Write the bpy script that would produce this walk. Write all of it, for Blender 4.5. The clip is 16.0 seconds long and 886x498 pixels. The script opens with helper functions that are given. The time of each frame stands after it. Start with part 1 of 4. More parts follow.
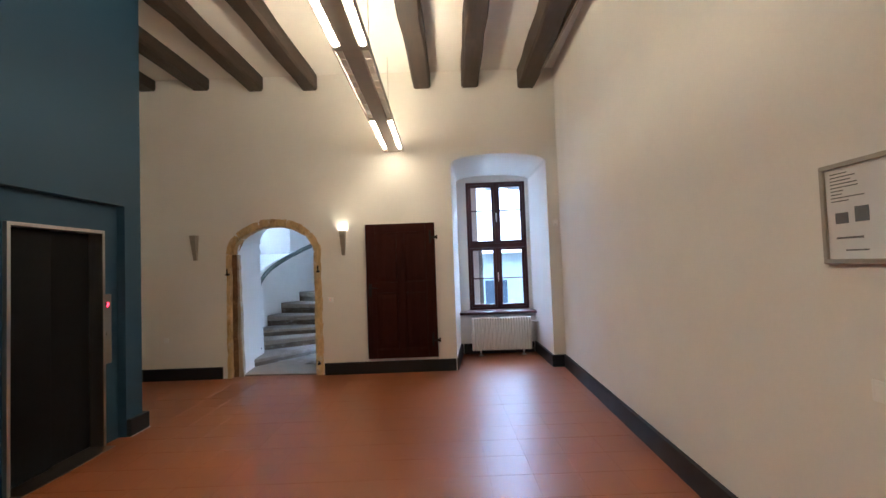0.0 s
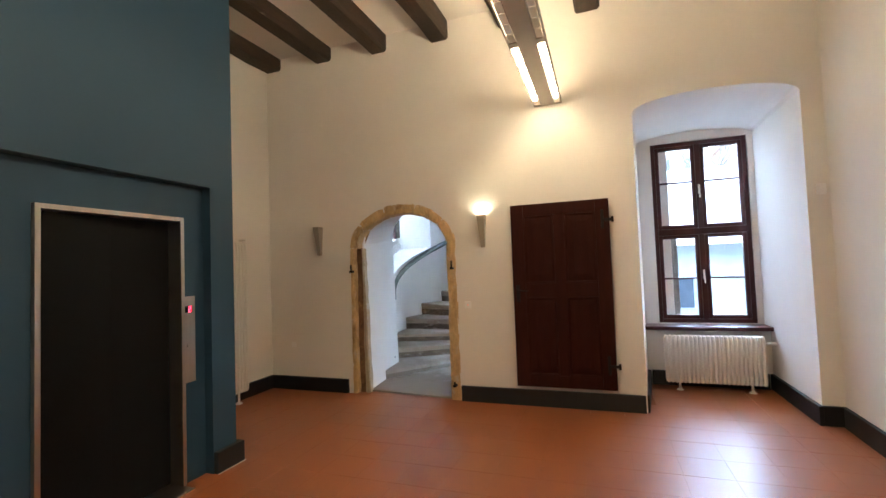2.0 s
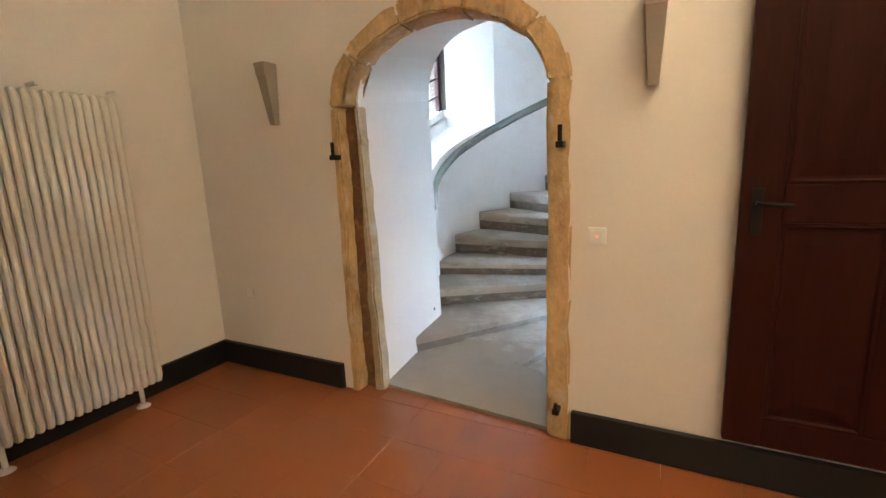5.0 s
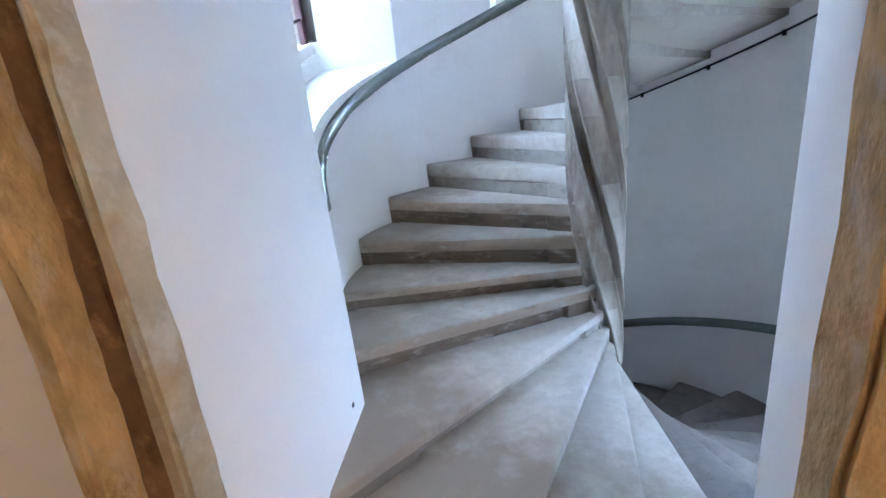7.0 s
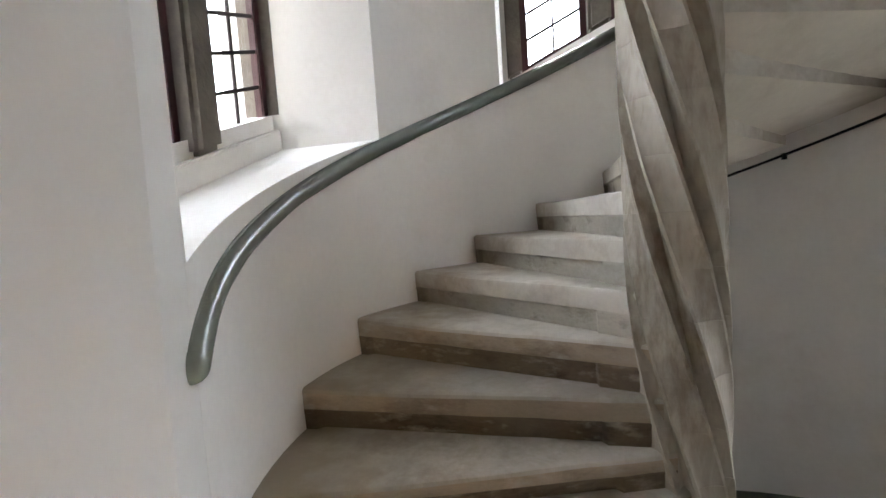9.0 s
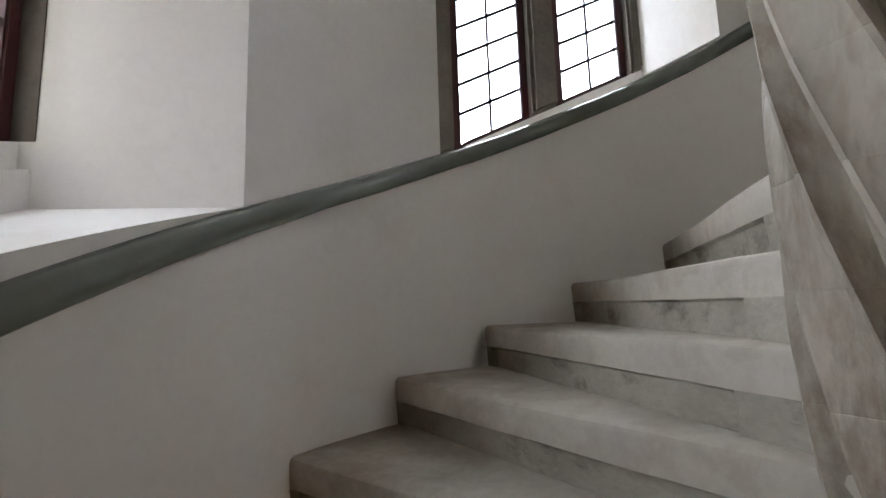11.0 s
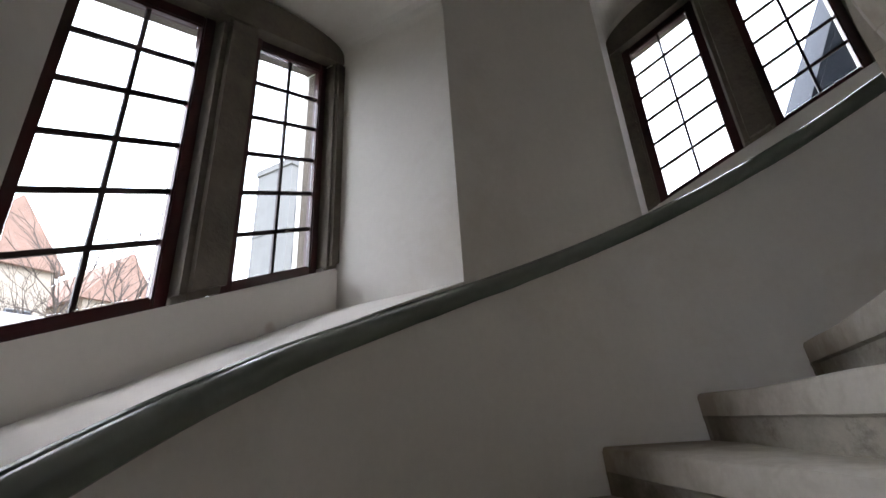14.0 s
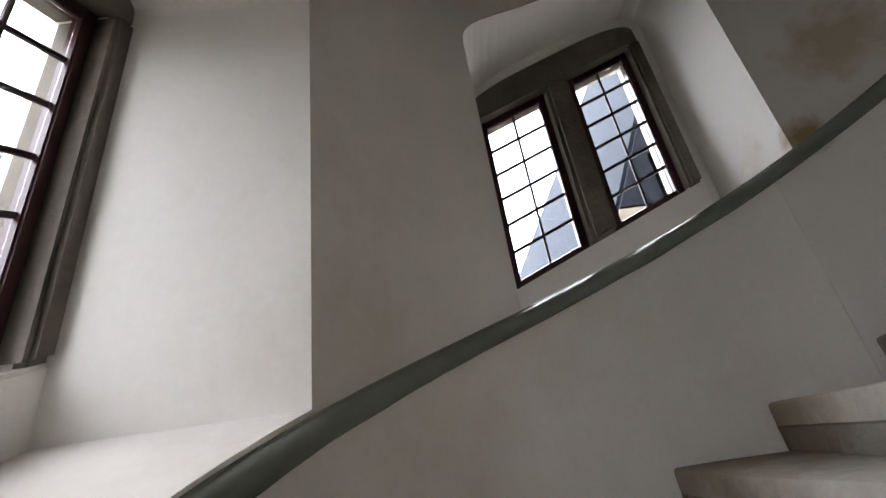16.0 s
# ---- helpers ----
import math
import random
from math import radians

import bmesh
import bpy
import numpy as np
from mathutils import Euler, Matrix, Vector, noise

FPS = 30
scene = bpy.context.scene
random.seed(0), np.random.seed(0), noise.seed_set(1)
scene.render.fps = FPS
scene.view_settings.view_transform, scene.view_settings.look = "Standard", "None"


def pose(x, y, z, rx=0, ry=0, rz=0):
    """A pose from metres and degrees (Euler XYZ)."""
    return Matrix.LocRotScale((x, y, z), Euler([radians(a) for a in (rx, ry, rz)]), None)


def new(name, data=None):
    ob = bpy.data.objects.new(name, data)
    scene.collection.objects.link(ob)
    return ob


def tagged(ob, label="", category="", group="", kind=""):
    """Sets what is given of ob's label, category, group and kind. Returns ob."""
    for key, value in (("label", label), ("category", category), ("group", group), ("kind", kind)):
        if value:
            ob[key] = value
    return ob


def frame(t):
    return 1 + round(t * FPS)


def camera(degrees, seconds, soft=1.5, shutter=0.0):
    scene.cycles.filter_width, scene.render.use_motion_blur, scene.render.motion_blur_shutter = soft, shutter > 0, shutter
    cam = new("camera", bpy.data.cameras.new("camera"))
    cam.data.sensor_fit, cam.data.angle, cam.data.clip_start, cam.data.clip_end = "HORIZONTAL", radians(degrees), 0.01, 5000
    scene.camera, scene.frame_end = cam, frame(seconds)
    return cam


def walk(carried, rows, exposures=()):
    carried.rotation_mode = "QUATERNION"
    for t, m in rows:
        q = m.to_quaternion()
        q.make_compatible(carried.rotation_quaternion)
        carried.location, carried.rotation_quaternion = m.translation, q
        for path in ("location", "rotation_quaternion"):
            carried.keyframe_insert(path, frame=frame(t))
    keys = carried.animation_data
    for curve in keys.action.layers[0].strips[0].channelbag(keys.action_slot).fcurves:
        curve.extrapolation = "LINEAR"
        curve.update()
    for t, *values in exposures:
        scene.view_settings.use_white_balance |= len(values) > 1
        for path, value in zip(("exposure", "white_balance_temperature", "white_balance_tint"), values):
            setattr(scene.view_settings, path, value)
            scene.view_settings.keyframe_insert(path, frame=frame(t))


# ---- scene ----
EXPOSURES = [(0.0, 1.15, 4800, 10), (1.5, 1.4, 5100, 10), (3.0, 1.6, 5550, 10), (4.2, 1.86, 5700, 10), (6.3, 1.92, 5050, 11),
             (7.0, 1.88, 4950, 13), (7.5, 1.75, 5950, 15), (8.0, 1.36, 6550, 17), (8.7, 1.2, 6900, 17), (10.8, 0.36, 6950, 18),
             (11.1, 0.38, 7000, 18), (11.5, 0.76, 6800, 18), (12.0, 0.68, 6850, 18), (12.5, 0.08, 7000, 18), (13.0, -0.3, 7050, 19),
             (14.0, -0.68, 7150, 20), (15.0, -0.76, 7200, 20), (16.0, -0.08, 7350, 20)]
cam = camera(90.06, 16.0)
# seconds, eye x y z, heading, pitch, roll
PATH = [
    (0.0, -0.000, 0.000, 1.581, -0.24, 2.15, 2.05),
    (0.5, 0.029, 0.371, 1.591, 12.91, 2.68, 2.48),
    (1.0, -0.071, 0.783, 1.561, 20.18, 2.77, 1.90),
    (1.5, -0.154, 1.236, 1.583, 19.52, 2.54, 2.14),
    (2.0, -0.191, 1.703, 1.572, 19.62, 2.39, 2.12),
    (2.5, -0.360, 2.176, 1.518, 22.95, 0.65, 1.60),
    (3.0, -0.498, 2.666, 1.515, 25.06, -2.59, 1.61),
    (3.5, -0.629, 3.154, 1.508, 28.30, -6.17, 1.67),
    (4.0, -0.867, 3.631, 1.523, 28.70, -6.75, 2.31),
    (6.5, -2.146, 5.758, 1.408, 14.85, -16.75, 4.00),
    (7.0, -2.342, 6.152, 1.483, 10.31, -16.33, 5.29),
    (7.5, -2.409, 6.467, 1.509, 10.37, -12.35, 5.04),
    (8.0, -2.482, 6.691, 1.493, 10.01, -9.23, 4.53),
    (8.5, -2.472, 6.959, 1.453, 10.48, -6.49, 4.27),
    (11.0, -2.863, 8.463, 1.628, -5.46, 7.21, 1.73),
    (11.5, -2.873, 8.720, 1.726, -15.40, 11.84, 1.39),
    (12.0, -2.871, 8.923, 1.867, -20.54, 14.41, 0.67),
    (12.5, -2.978, 9.181, 2.025, -34.76, 16.12, 2.77),
    (13.0, -2.933, 9.413, 2.167, -44.82, 17.70, 2.95),
    (13.5, -2.879, 9.626, 2.303, -49.48, 18.87, 1.34),
    (14.0, -2.849, 9.827, 2.497, -61.28, 21.63, 3.24),
    (14.5, -2.727, 9.987, 2.643, -68.52, 24.72, 4.67),
    (15.0, -2.624, 10.058, 2.761, -71.23, 24.96, 3.21),
    (15.5, -2.470, 10.188, 2.784, -78.03, 25.81, 4.91),
    (16.0, -2.335, 10.303, 2.952, -88.79, 25.47, 7.62)]
walk(cam, [(t, pose(x, y, z, 90 + p, r, h)) for t, x, y, z, h, p, r in PATH],
     exposures=EXPOSURES)
# ---- world, large lights ----
world = bpy.data.worlds.new("overcast")
scene.world = world
world.use_nodes = True
wn, wl = world.node_tree.nodes, world.node_tree.links
sky = wn.new("ShaderNodeTexSky")
sky.sky_type, sky.sun_disc, sky.sun_elevation, sky.sun_rotation = "NISHITA", False, radians(50), radians(182)
sky.air_density, sky.dust_density = 1.0, 6.0
wn["Background"].inputs["Strength"].default_value = 0.15
veil = wn.new("ShaderNodeMixRGB")
veil.inputs["Fac"].default_value = 0.65
veil.inputs["Color2"].default_value = (88.0, 103.0, 121.5, 1)
wl.new(sky.outputs["Color"], veil.inputs["Color1"])
wl.new(veil.outputs["Color"], wn["Background"].inputs["Color"])
sun = new("sun", bpy.data.lights.new("sun", "SUN"))
sun.data.energy, sun.data.angle, sun.data.color = 0.5, radians(30), (1, 0.96, 0.9)
sun.matrix_world = pose(0, 0, 20, 40, 0, 182)


# ---- materials ----
def mat(name, base, rough=0.6, metal=0.0, spread=0.12, scale=3.0, fine=60.0, bump=0.15, stain=None, stain_amt=0.0,
        rough_var=0.1, coat=0.0, stretch=(1, 1, 1), random=0.0, dist=0.004, stain2=None, spots=(), streak=None, dirt_shade=None):
    """A surface with variation at two scales, relief and, if asked, stains of another colour."""
    m = bpy.data.materials.new(name)
    m.use_nodes = True
    n, l = m.node_tree.nodes, m.node_tree.links
    b = n["Principled BSDF"]
    mp = n.new("ShaderNodeMapping")
    mp.inputs["Scale"].default_value = stretch
    geo = n.new("ShaderNodeNewGeometry")
    l.new(geo.outputs["Position"], mp.inputs["Vector"])
    def noise_tex(sc, detail=5.0, rgh=0.6):
        t = n.new("ShaderNodeTexNoise")
        t.inputs["Scale"].default_value, t.inputs["Detail"].default_value, t.inputs["Roughness"].default_value = sc, detail, rgh
        l.new(mp.outputs["Vector"], t.inputs["Vector"])
        return t
    big, small = noise_tex(scale), noise_tex(fine, 3.0)
    add = n.new("ShaderNodeMath"); add.operation = "MULTIPLY_ADD"
    l.new(small.outputs["Fac"], add.inputs[0]); add.inputs[1].default_value = 0.4
    l.new(big.outputs["Fac"], add.inputs[2])
    ramp = n.new("ShaderNodeMapRange")
    ramp.inputs["From Min"].default_value, ramp.inputs["From Max"].default_value = 0.4, 1.0
    ramp.inputs["To Min"].default_value, ramp.inputs["To Max"].default_value = 1 - spread, 1 + spread
    l.new(add.outputs[0], ramp.inputs["Value"])
    value = ramp.outputs["Result"]
    if random:
        info = n.new("ShaderNodeObjectInfo")
        rr = n.new("ShaderNodeMapRange")
        rr.inputs["To Min"].default_value, rr.inputs["To Max"].default_value = 1 - random, 1 + random
        l.new(info.outputs["Random"], rr.inputs["Value"])
        mul = n.new("ShaderNodeMath"); mul.operation = "MULTIPLY"
        l.new(value, mul.inputs[0]); l.new(rr.outputs["Result"], mul.inputs[1])
        value = mul.outputs[0]
    col = n.new("ShaderNodeVectorMath"); col.operation = "SCALE"
    col.inputs[0].default_value = base
    l.new(value, col.inputs["Scale"])
    out = col.outputs["Vector"]
    if stain:
        s = noise_tex(scale * 0.9, 8.0, 0.7)
        sr = n.new("ShaderNodeMapRange")
        sr.inputs["From Min"].default_value, sr.inputs["From Max"].default_value = 0.52, 0.7
        sr.inputs["To Min"].default_value, sr.inputs["To Max"].default_value = 0.0, stain_amt
        l.new(s.outputs["Fac"], sr.inputs["Value"])
        mx = n.new("ShaderNodeMixRGB")
        l.new(sr.outputs["Result"], mx.inputs["Fac"]); l.new(out, mx.inputs["Color1"])
        mx.inputs["Color2"].default_value = (*stain, 1)
        out = mx.outputs["Color"]
    if stain2:
        s = noise_tex(scale * 1.7, 6.0, 0.65)
        sr = n.new("ShaderNodeMapRange")
        sr.inputs["From Min"].default_value, sr.inputs["From Max"].default_value = 0.54, 0.70
        sr.inputs["To Min"].default_value, sr.inputs["To Max"].default_value = 0.0, 0.8
        l.new(s.outputs["Fac"], sr.inputs["Value"])
        mx = n.new("ShaderNodeMixRGB")
        l.new(sr.outputs["Result"], mx.inputs["Fac"]); l.new(out, mx.inputs["Color1"])
        mx.inputs["Color2"].default_value = (*stain2, 1)
        out = mx.outputs["Color"]
    if streak:
        # long soft wash marks on a finer scale
        s = noise_tex(scale * 2.6, 3.0, 0.5)
        s.inputs["Distortion"].default_value = 1.2
        sr = n.new("ShaderNodeMapRange")
        sr.inputs["From Min"].default_value, sr.inputs["From Max"].default_value = 0.50, 0.66
        sr.inputs["To Min"].default_value, sr.inputs["To Max"].default_value = 0.0, 0.4
        l.new(s.outputs["Fac"], sr.inputs["Value"])
        mx = n.new("ShaderNodeMixRGB")
        l.new(sr.outputs["Result"], mx.inputs["Fac"]); l.new(out, mx.inputs["Color1"])
        mx.inputs["Color2"].default_value = (*streak, 1)
        out = mx.outputs["Color"]
    if dirt_shade:
        # dirt where nobody treads, plus painted-in shade, on the steps' outer ends; ragged border
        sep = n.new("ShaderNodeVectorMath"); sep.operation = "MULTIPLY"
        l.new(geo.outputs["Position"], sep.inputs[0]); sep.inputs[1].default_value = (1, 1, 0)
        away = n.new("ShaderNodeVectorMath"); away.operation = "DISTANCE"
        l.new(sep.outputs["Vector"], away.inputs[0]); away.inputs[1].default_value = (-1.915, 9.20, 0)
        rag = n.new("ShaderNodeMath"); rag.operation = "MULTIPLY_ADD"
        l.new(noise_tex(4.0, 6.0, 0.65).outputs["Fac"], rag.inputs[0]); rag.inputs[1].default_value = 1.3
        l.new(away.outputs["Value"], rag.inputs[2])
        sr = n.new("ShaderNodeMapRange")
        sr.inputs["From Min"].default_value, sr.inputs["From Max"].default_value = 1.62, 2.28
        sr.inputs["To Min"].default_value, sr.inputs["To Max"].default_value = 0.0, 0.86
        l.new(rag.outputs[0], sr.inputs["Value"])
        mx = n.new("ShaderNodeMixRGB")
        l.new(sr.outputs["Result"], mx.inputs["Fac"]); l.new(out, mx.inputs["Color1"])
        mx.inputs["Color2"].default_value = (*dirt_shade, 1)
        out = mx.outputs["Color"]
    for centre, size, colour, amount in spots:
        # a damp stain with a ragged outline at one place on the wall
        away = n.new("ShaderNodeVectorMath"); away.operation = "DISTANCE"
        l.new(geo.outputs["Position"], away.inputs[0]); away.inputs[1].default_value = centre
        rag = n.new("ShaderNodeMath"); rag.operation = "MULTIPLY_ADD"
        l.new(noise_tex(9.0, 4.0).outputs["Fac"], rag.inputs[0]); rag.inputs[1].default_value = size * 1.6
        l.new(away.outputs["Value"], rag.inputs[2])
        sr = n.new("ShaderNodeMapRange")
        sr.inputs["From Min"].default_value, sr.inputs["From Max"].default_value = size * 1.3, size * 2.2
        sr.inputs["To Min"].default_value, sr.inputs["To Max"].default_value = amount, 0.0
        l.new(rag.outputs[0], sr.inputs["Value"])
        mx = n.new("ShaderNodeMixRGB")
        l.new(sr.outputs["Result"], mx.inputs["Fac"]); l.new(out, mx.inputs["Color1"])
        mx.inputs["Color2"].default_value = (*colour, 1)
        out = mx.outputs["Color"]
    l.new(out, b.inputs["Base Color"])
    rv = n.new("ShaderNodeMapRange")
    rv.inputs["To Min"].default_value, rv.inputs["To Max"].default_value = max(rough - rough_var, 0.02), min(rough + rough_var, 1)
    l.new(big.outputs["Fac"], rv.inputs["Value"]); l.new(rv.outputs["Result"], b.inputs["Roughness"])
    b.inputs["Metallic"].default_value = metal
    b.inputs["Coat Weight"].default_value = coat
    if bump:
        bp = n.new("ShaderNodeBump")
        bp.inputs["Strength"].default_value, bp.inputs["Distance"].default_value = bump, dist
        l.new(add.outputs[0], bp.inputs["Height"]); l.new(bp.outputs["Normal"], b.inputs["Normal"])
    return m


def glow(name, colour, strength):
    m = bpy.data.materials.new(name)
    m.use_nodes = True
    b = m.node_tree.nodes["Principled BSDF"]
    b.inputs["Base Color"].default_value = (*colour, 1)
    b.inputs["Emission Color"].default_value = (*colour, 1)
    b.inputs["Emission Strength"].default_value = strength
    return m


DAMP = (((-0.33, 8.133, 4.31), 0.10, (0.36, 0.23, 0.09), 0.9), ((-0.55, 7.87, 4.78), 0.22, (0.52, 0.42, 0.26), 0.75),
        ((0.0, 8.33, 4.40), 0.14, (0.60, 0.48, 0.30), 0.6), ((-1.42, 11.53, 2.95), 0.035, (0.50, 0.33, 0.23), 0.7))
PLASTER = mat("plaster", (0.81, 0.78, 0.733), 0.9, spread=0.035, scale=1.2, fine=45, bump=0.25, dist=0.006, spots=DAMP[:3])
STAIRPLASTER = mat("stair_plaster", (0.862, 0.826, 0.772), 0.85, spread=0.06, scale=1.0, fine=30, bump=0.25, dist=0.006,
                   stain=(0.64, 0.555, 0.45), stain_amt=0.34, spots=DAMP)
TERRACOTTA = mat("terracotta_tile", (0.30, 0.098, 0.033), 0.34, spread=0.05, scale=1.3, fine=60, bump=0.0, random=0.02, rough_var=0.03)
GROUT = mat("grout", (0.27, 0.09, 0.033), 0.6, scale=6, bump=0.2)
SKIRT = mat("anthracite_skirting", (0.008, 0.010, 0.014), 0.5, spread=0.2, scale=4, fine=50, bump=0.1)
CAULK = mat("white_caulk", (0.6, 0.58, 0.55), 0.6, bump=0.1)
BLUE = mat("blue_paint", (0.021, 0.059, 0.110), 0.6, spread=0.06, scale=1.0, fine=80, bump=0.12)
BEAM = mat("dark_beam_wood", (0.034, 0.020, 0.012), 0.6, spread=0.5, scale=3, fine=30, bump=0.6, stretch=(4, 0.6, 4), dist=0.012,
           stain=(0.075, 0.048, 0.03), stain_amt=0.6, random=0.15)
DOORWOOD = mat("door_brown_wood", (0.033, 0.0072, 0.0046), 0.5, spread=0.35, scale=3, fine=26, bump=0.2, stretch=(5, 5, 0.5), dist=0.003)
WINWOOD = mat("oxblood_window_paint", (0.050, 0.008, 0.010), 0.38, spread=0.2, scale=5, fine=40, bump=0.12, stretch=(1, 1, 0.4))
STEEL = mat("brushed_steel", (0.50, 0.46, 0.42), 0.34, metal=1.0, spread=0.08, scale=5, fine=90, bump=0.06, stretch=(6, 6, 0.4))
ALU = mat("bronze_grey_housing", (0.36, 0.32, 0.27), 0.45, metal=0.3, spread=0.1, scale=4, bump=0.05)
BLACKDOOR = mat("black_lift_panel", (0.007, 0.0078, 0.0095), 0.5, spread=0.2, scale=2, fine=60, bump=0.05)
ENAMEL = mat("radiator_enamel", (0.78, 0.76, 0.70), 0.35, spread=0.03, scale=4, bump=0.04)
IRON = mat("black_iron", (0.015, 0.013, 0.012), 0.5, metal=0.6, spread=0.3, scale=12, bump=0.4)
PLASTIC = mat("white_plastic", (0.86, 0.85, 0.83), 0.35, spread=0.02, bump=0.02)
PAPER = mat("printed_paper", (0.74, 0.74, 0.75), 0.55, spread=0.02, bump=0.02)
INK = mat("ink", (0.12, 0.12, 0.13), 0.6, spread=0.05, bump=0.0)
STONE = mat("stair_sandstone", (0.56, 0.52, 0.45), 0.66, spread=0.14, scale=3.2, fine=48, bump=0.45, dist=0.005,
            stain=(0.33, 0.265, 0.19), stain_amt=0.55, random=0.06, stain2=(0.60, 0.57, 0.51), streak=(0.44, 0.395, 0.32), dirt_shade=(0.235, 0.185, 0.13))
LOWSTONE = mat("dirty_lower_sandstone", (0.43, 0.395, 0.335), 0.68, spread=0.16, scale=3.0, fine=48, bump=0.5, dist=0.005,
               stain=(0.24, 0.20, 0.14), stain_amt=0.75, random=0.07, stain2=(0.50, 0.47, 0.42), streak=(0.33, 0.30, 0.235), dirt_shade=(0.26, 0.22, 0.16))
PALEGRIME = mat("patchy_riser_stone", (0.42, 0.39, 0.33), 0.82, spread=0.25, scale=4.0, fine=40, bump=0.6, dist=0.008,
                stain=(0.095, 0.078, 0.058), stain_amt=0.9, random=0.12, stain2=(0.50, 0.47, 0.41), stretch=(1, 1, 1.6), dirt_shade=(0.14, 0.105, 0.07))
NOSE = mat("worn_brown_step_front", (0.34, 0.275, 0.20), 0.78, spread=0.2, scale=3.0, fine=40, bump=0.6, dist=0.007,
           stain=(0.15, 0.112, 0.075), stain_amt=0.8, random=0.12, stain2=(0.43, 0.39, 0.32), stretch=(1, 1, 2.2))
SOFFIT = mat("limewashed_soffit", (0.60, 0.545, 0.45), 0.85, spread=0.08, scale=2.0, fine=30, bump=0.15, dist=0.005,
             stain=(0.42, 0.36, 0.27), stain_amt=0.5, random=0.05)
DARKSTONE = mat("dark_lower_sandstone", (0.21, 0.185, 0.155), 0.75, spread=0.2, scale=6.0, fine=50, bump=0.5, dist=0.005,
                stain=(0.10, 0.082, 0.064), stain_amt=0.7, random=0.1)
SHADEGRIME = mat("grimy_shaded_riser_stone", (0.17, 0.128, 0.088), 0.85, spread=0.3, scale=4.0, fine=40, bump=0.6, dist=0.008,
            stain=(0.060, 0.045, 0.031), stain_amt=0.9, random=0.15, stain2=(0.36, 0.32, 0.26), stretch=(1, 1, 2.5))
NEWEL = mat("newel_sandstone", (0.42, 0.375, 0.305), 0.60, spread=0.2, scale=3.4, fine=40, bump=0.5, dist=0.006, random=0.035,
            stain=(0.13, 0.092, 0.055), stain_amt=0.9, stretch=(1.6, 1.6, 0.5), streak=(0.26, 0.20, 0.14))
OCHRE = mat("ochre_sandstone", (0.57, 0.40, 0.195), 0.85, spread=0.40, scale=5.5, fine=34, bump=1.0, dist=0.02,
            stain=(0.20, 0.105, 0.045), stain_amt=0.9, random=0.12, stain2=(0.66, 0.60, 0.50), stretch=(1, 1, 0.55))
PALEOCHRE = mat("pale_ochre_sandstone", (0.50, 0.41, 0.27), 0.8, spread=0.25, scale=5, fine=34, bump=0.6, dist=0.012,
                stain=(0.36, 0.22, 0.09), stain_amt=0.8, random=0.08, stain2=(0.56, 0.52, 0.44))
BROWNSTONE = mat("stained_shaded_groove_stone", (0.20, 0.115, 0.058), 0.88, spread=0.35, scale=7, fine=34, bump=0.9, dist=0.016,
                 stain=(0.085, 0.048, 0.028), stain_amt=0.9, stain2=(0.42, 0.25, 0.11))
SURROUND = mat("window_stone", (0.155, 0.13, 0.105), 0.85, spread=0.3, scale=4, fine=30, bump=0.7, dist=0.012,
               stain=(0.08, 0.066, 0.055), stain_amt=0.7)
RAIL = mat("grey_green_rail", (0.185, 0.205, 0.175), 0.14, spread=0.09, scale=3, fine=24, bump=0.45, rough_var=0.05, dist=0.005)
LEAD = mat("lead_glazing_bar", (0.035, 0.018, 0.018), 0.5, bump=0.1)
LIT = glow("lit_tube", (1.0, 0.73, 0.38), 21.0)
UPLIT = glow("uplight_tube", (1.0, 0.73, 0.38), 30.0)
SCONCE_LIT = glow("lit_bulb", (1.0, 0.78, 0.42), 140.0)
LED = glow("red_digit", (1.0, 0.03, 0.05), 6.0)
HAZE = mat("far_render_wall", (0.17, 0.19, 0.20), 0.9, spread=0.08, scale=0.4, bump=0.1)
SLATE = mat("slate_roof", (0.030, 0.037, 0.049), 0.9, spread=0.25, scale=1.2, fine=12, bump=0.4)
# clay red with the distant haze mixed into its colour
REDROOF = mat("hazed_red_clay_roof", (0.30, 0.20, 0.165), 0.9, spread=0.2, scale=1.5, fine=14, bump=0.4)
PALEROOF = mat("pale_roof", (0.32, 0.31, 0.31), 0.8, spread=0.15, scale=1.5, fine=14, bump=0.4)
LAWN = mat("ground_gravel", (0.22, 0.22, 0.17), 0.95, spread=0.3, scale=0.5, fine=8, bump=0.5)
# bark is paled for the same distant haze
BARK = mat("bark", (0.11, 0.095, 0.085), 0.9, spread=0.3, scale=6, bump=0.6)
LIMESTONE = mat("pale_limestone", (0.16, 0.165, 0.165), 0.9, spread=0.15, scale=0.6, fine=5, bump=0.3)
BEIGE = mat("beige_render", (0.42, 0.37, 0.31), 0.9, spread=0.08, scale=0.5, bump=0.1)
GABLE = mat("beige_gable_render", (0.42, 0.36, 0.30), 0.9, spread=0.08, scale=2, bump=0.2)
GREYWOOD = mat("grey_joinery", (0.16, 0.19, 0.21), 0.6, bump=0.1)

for matt in (BLACKDOOR, DOORWOOD, SLATE, REDROOF, BEIGE, BARK):
    matt.node_tree.nodes["Principled BSDF"].inputs["Specular IOR Level"].default_value = 0.12

TERRACOTTA.node_tree.nodes["Principled BSDF"].inputs["Specular IOR Level"].default_value = 0.45

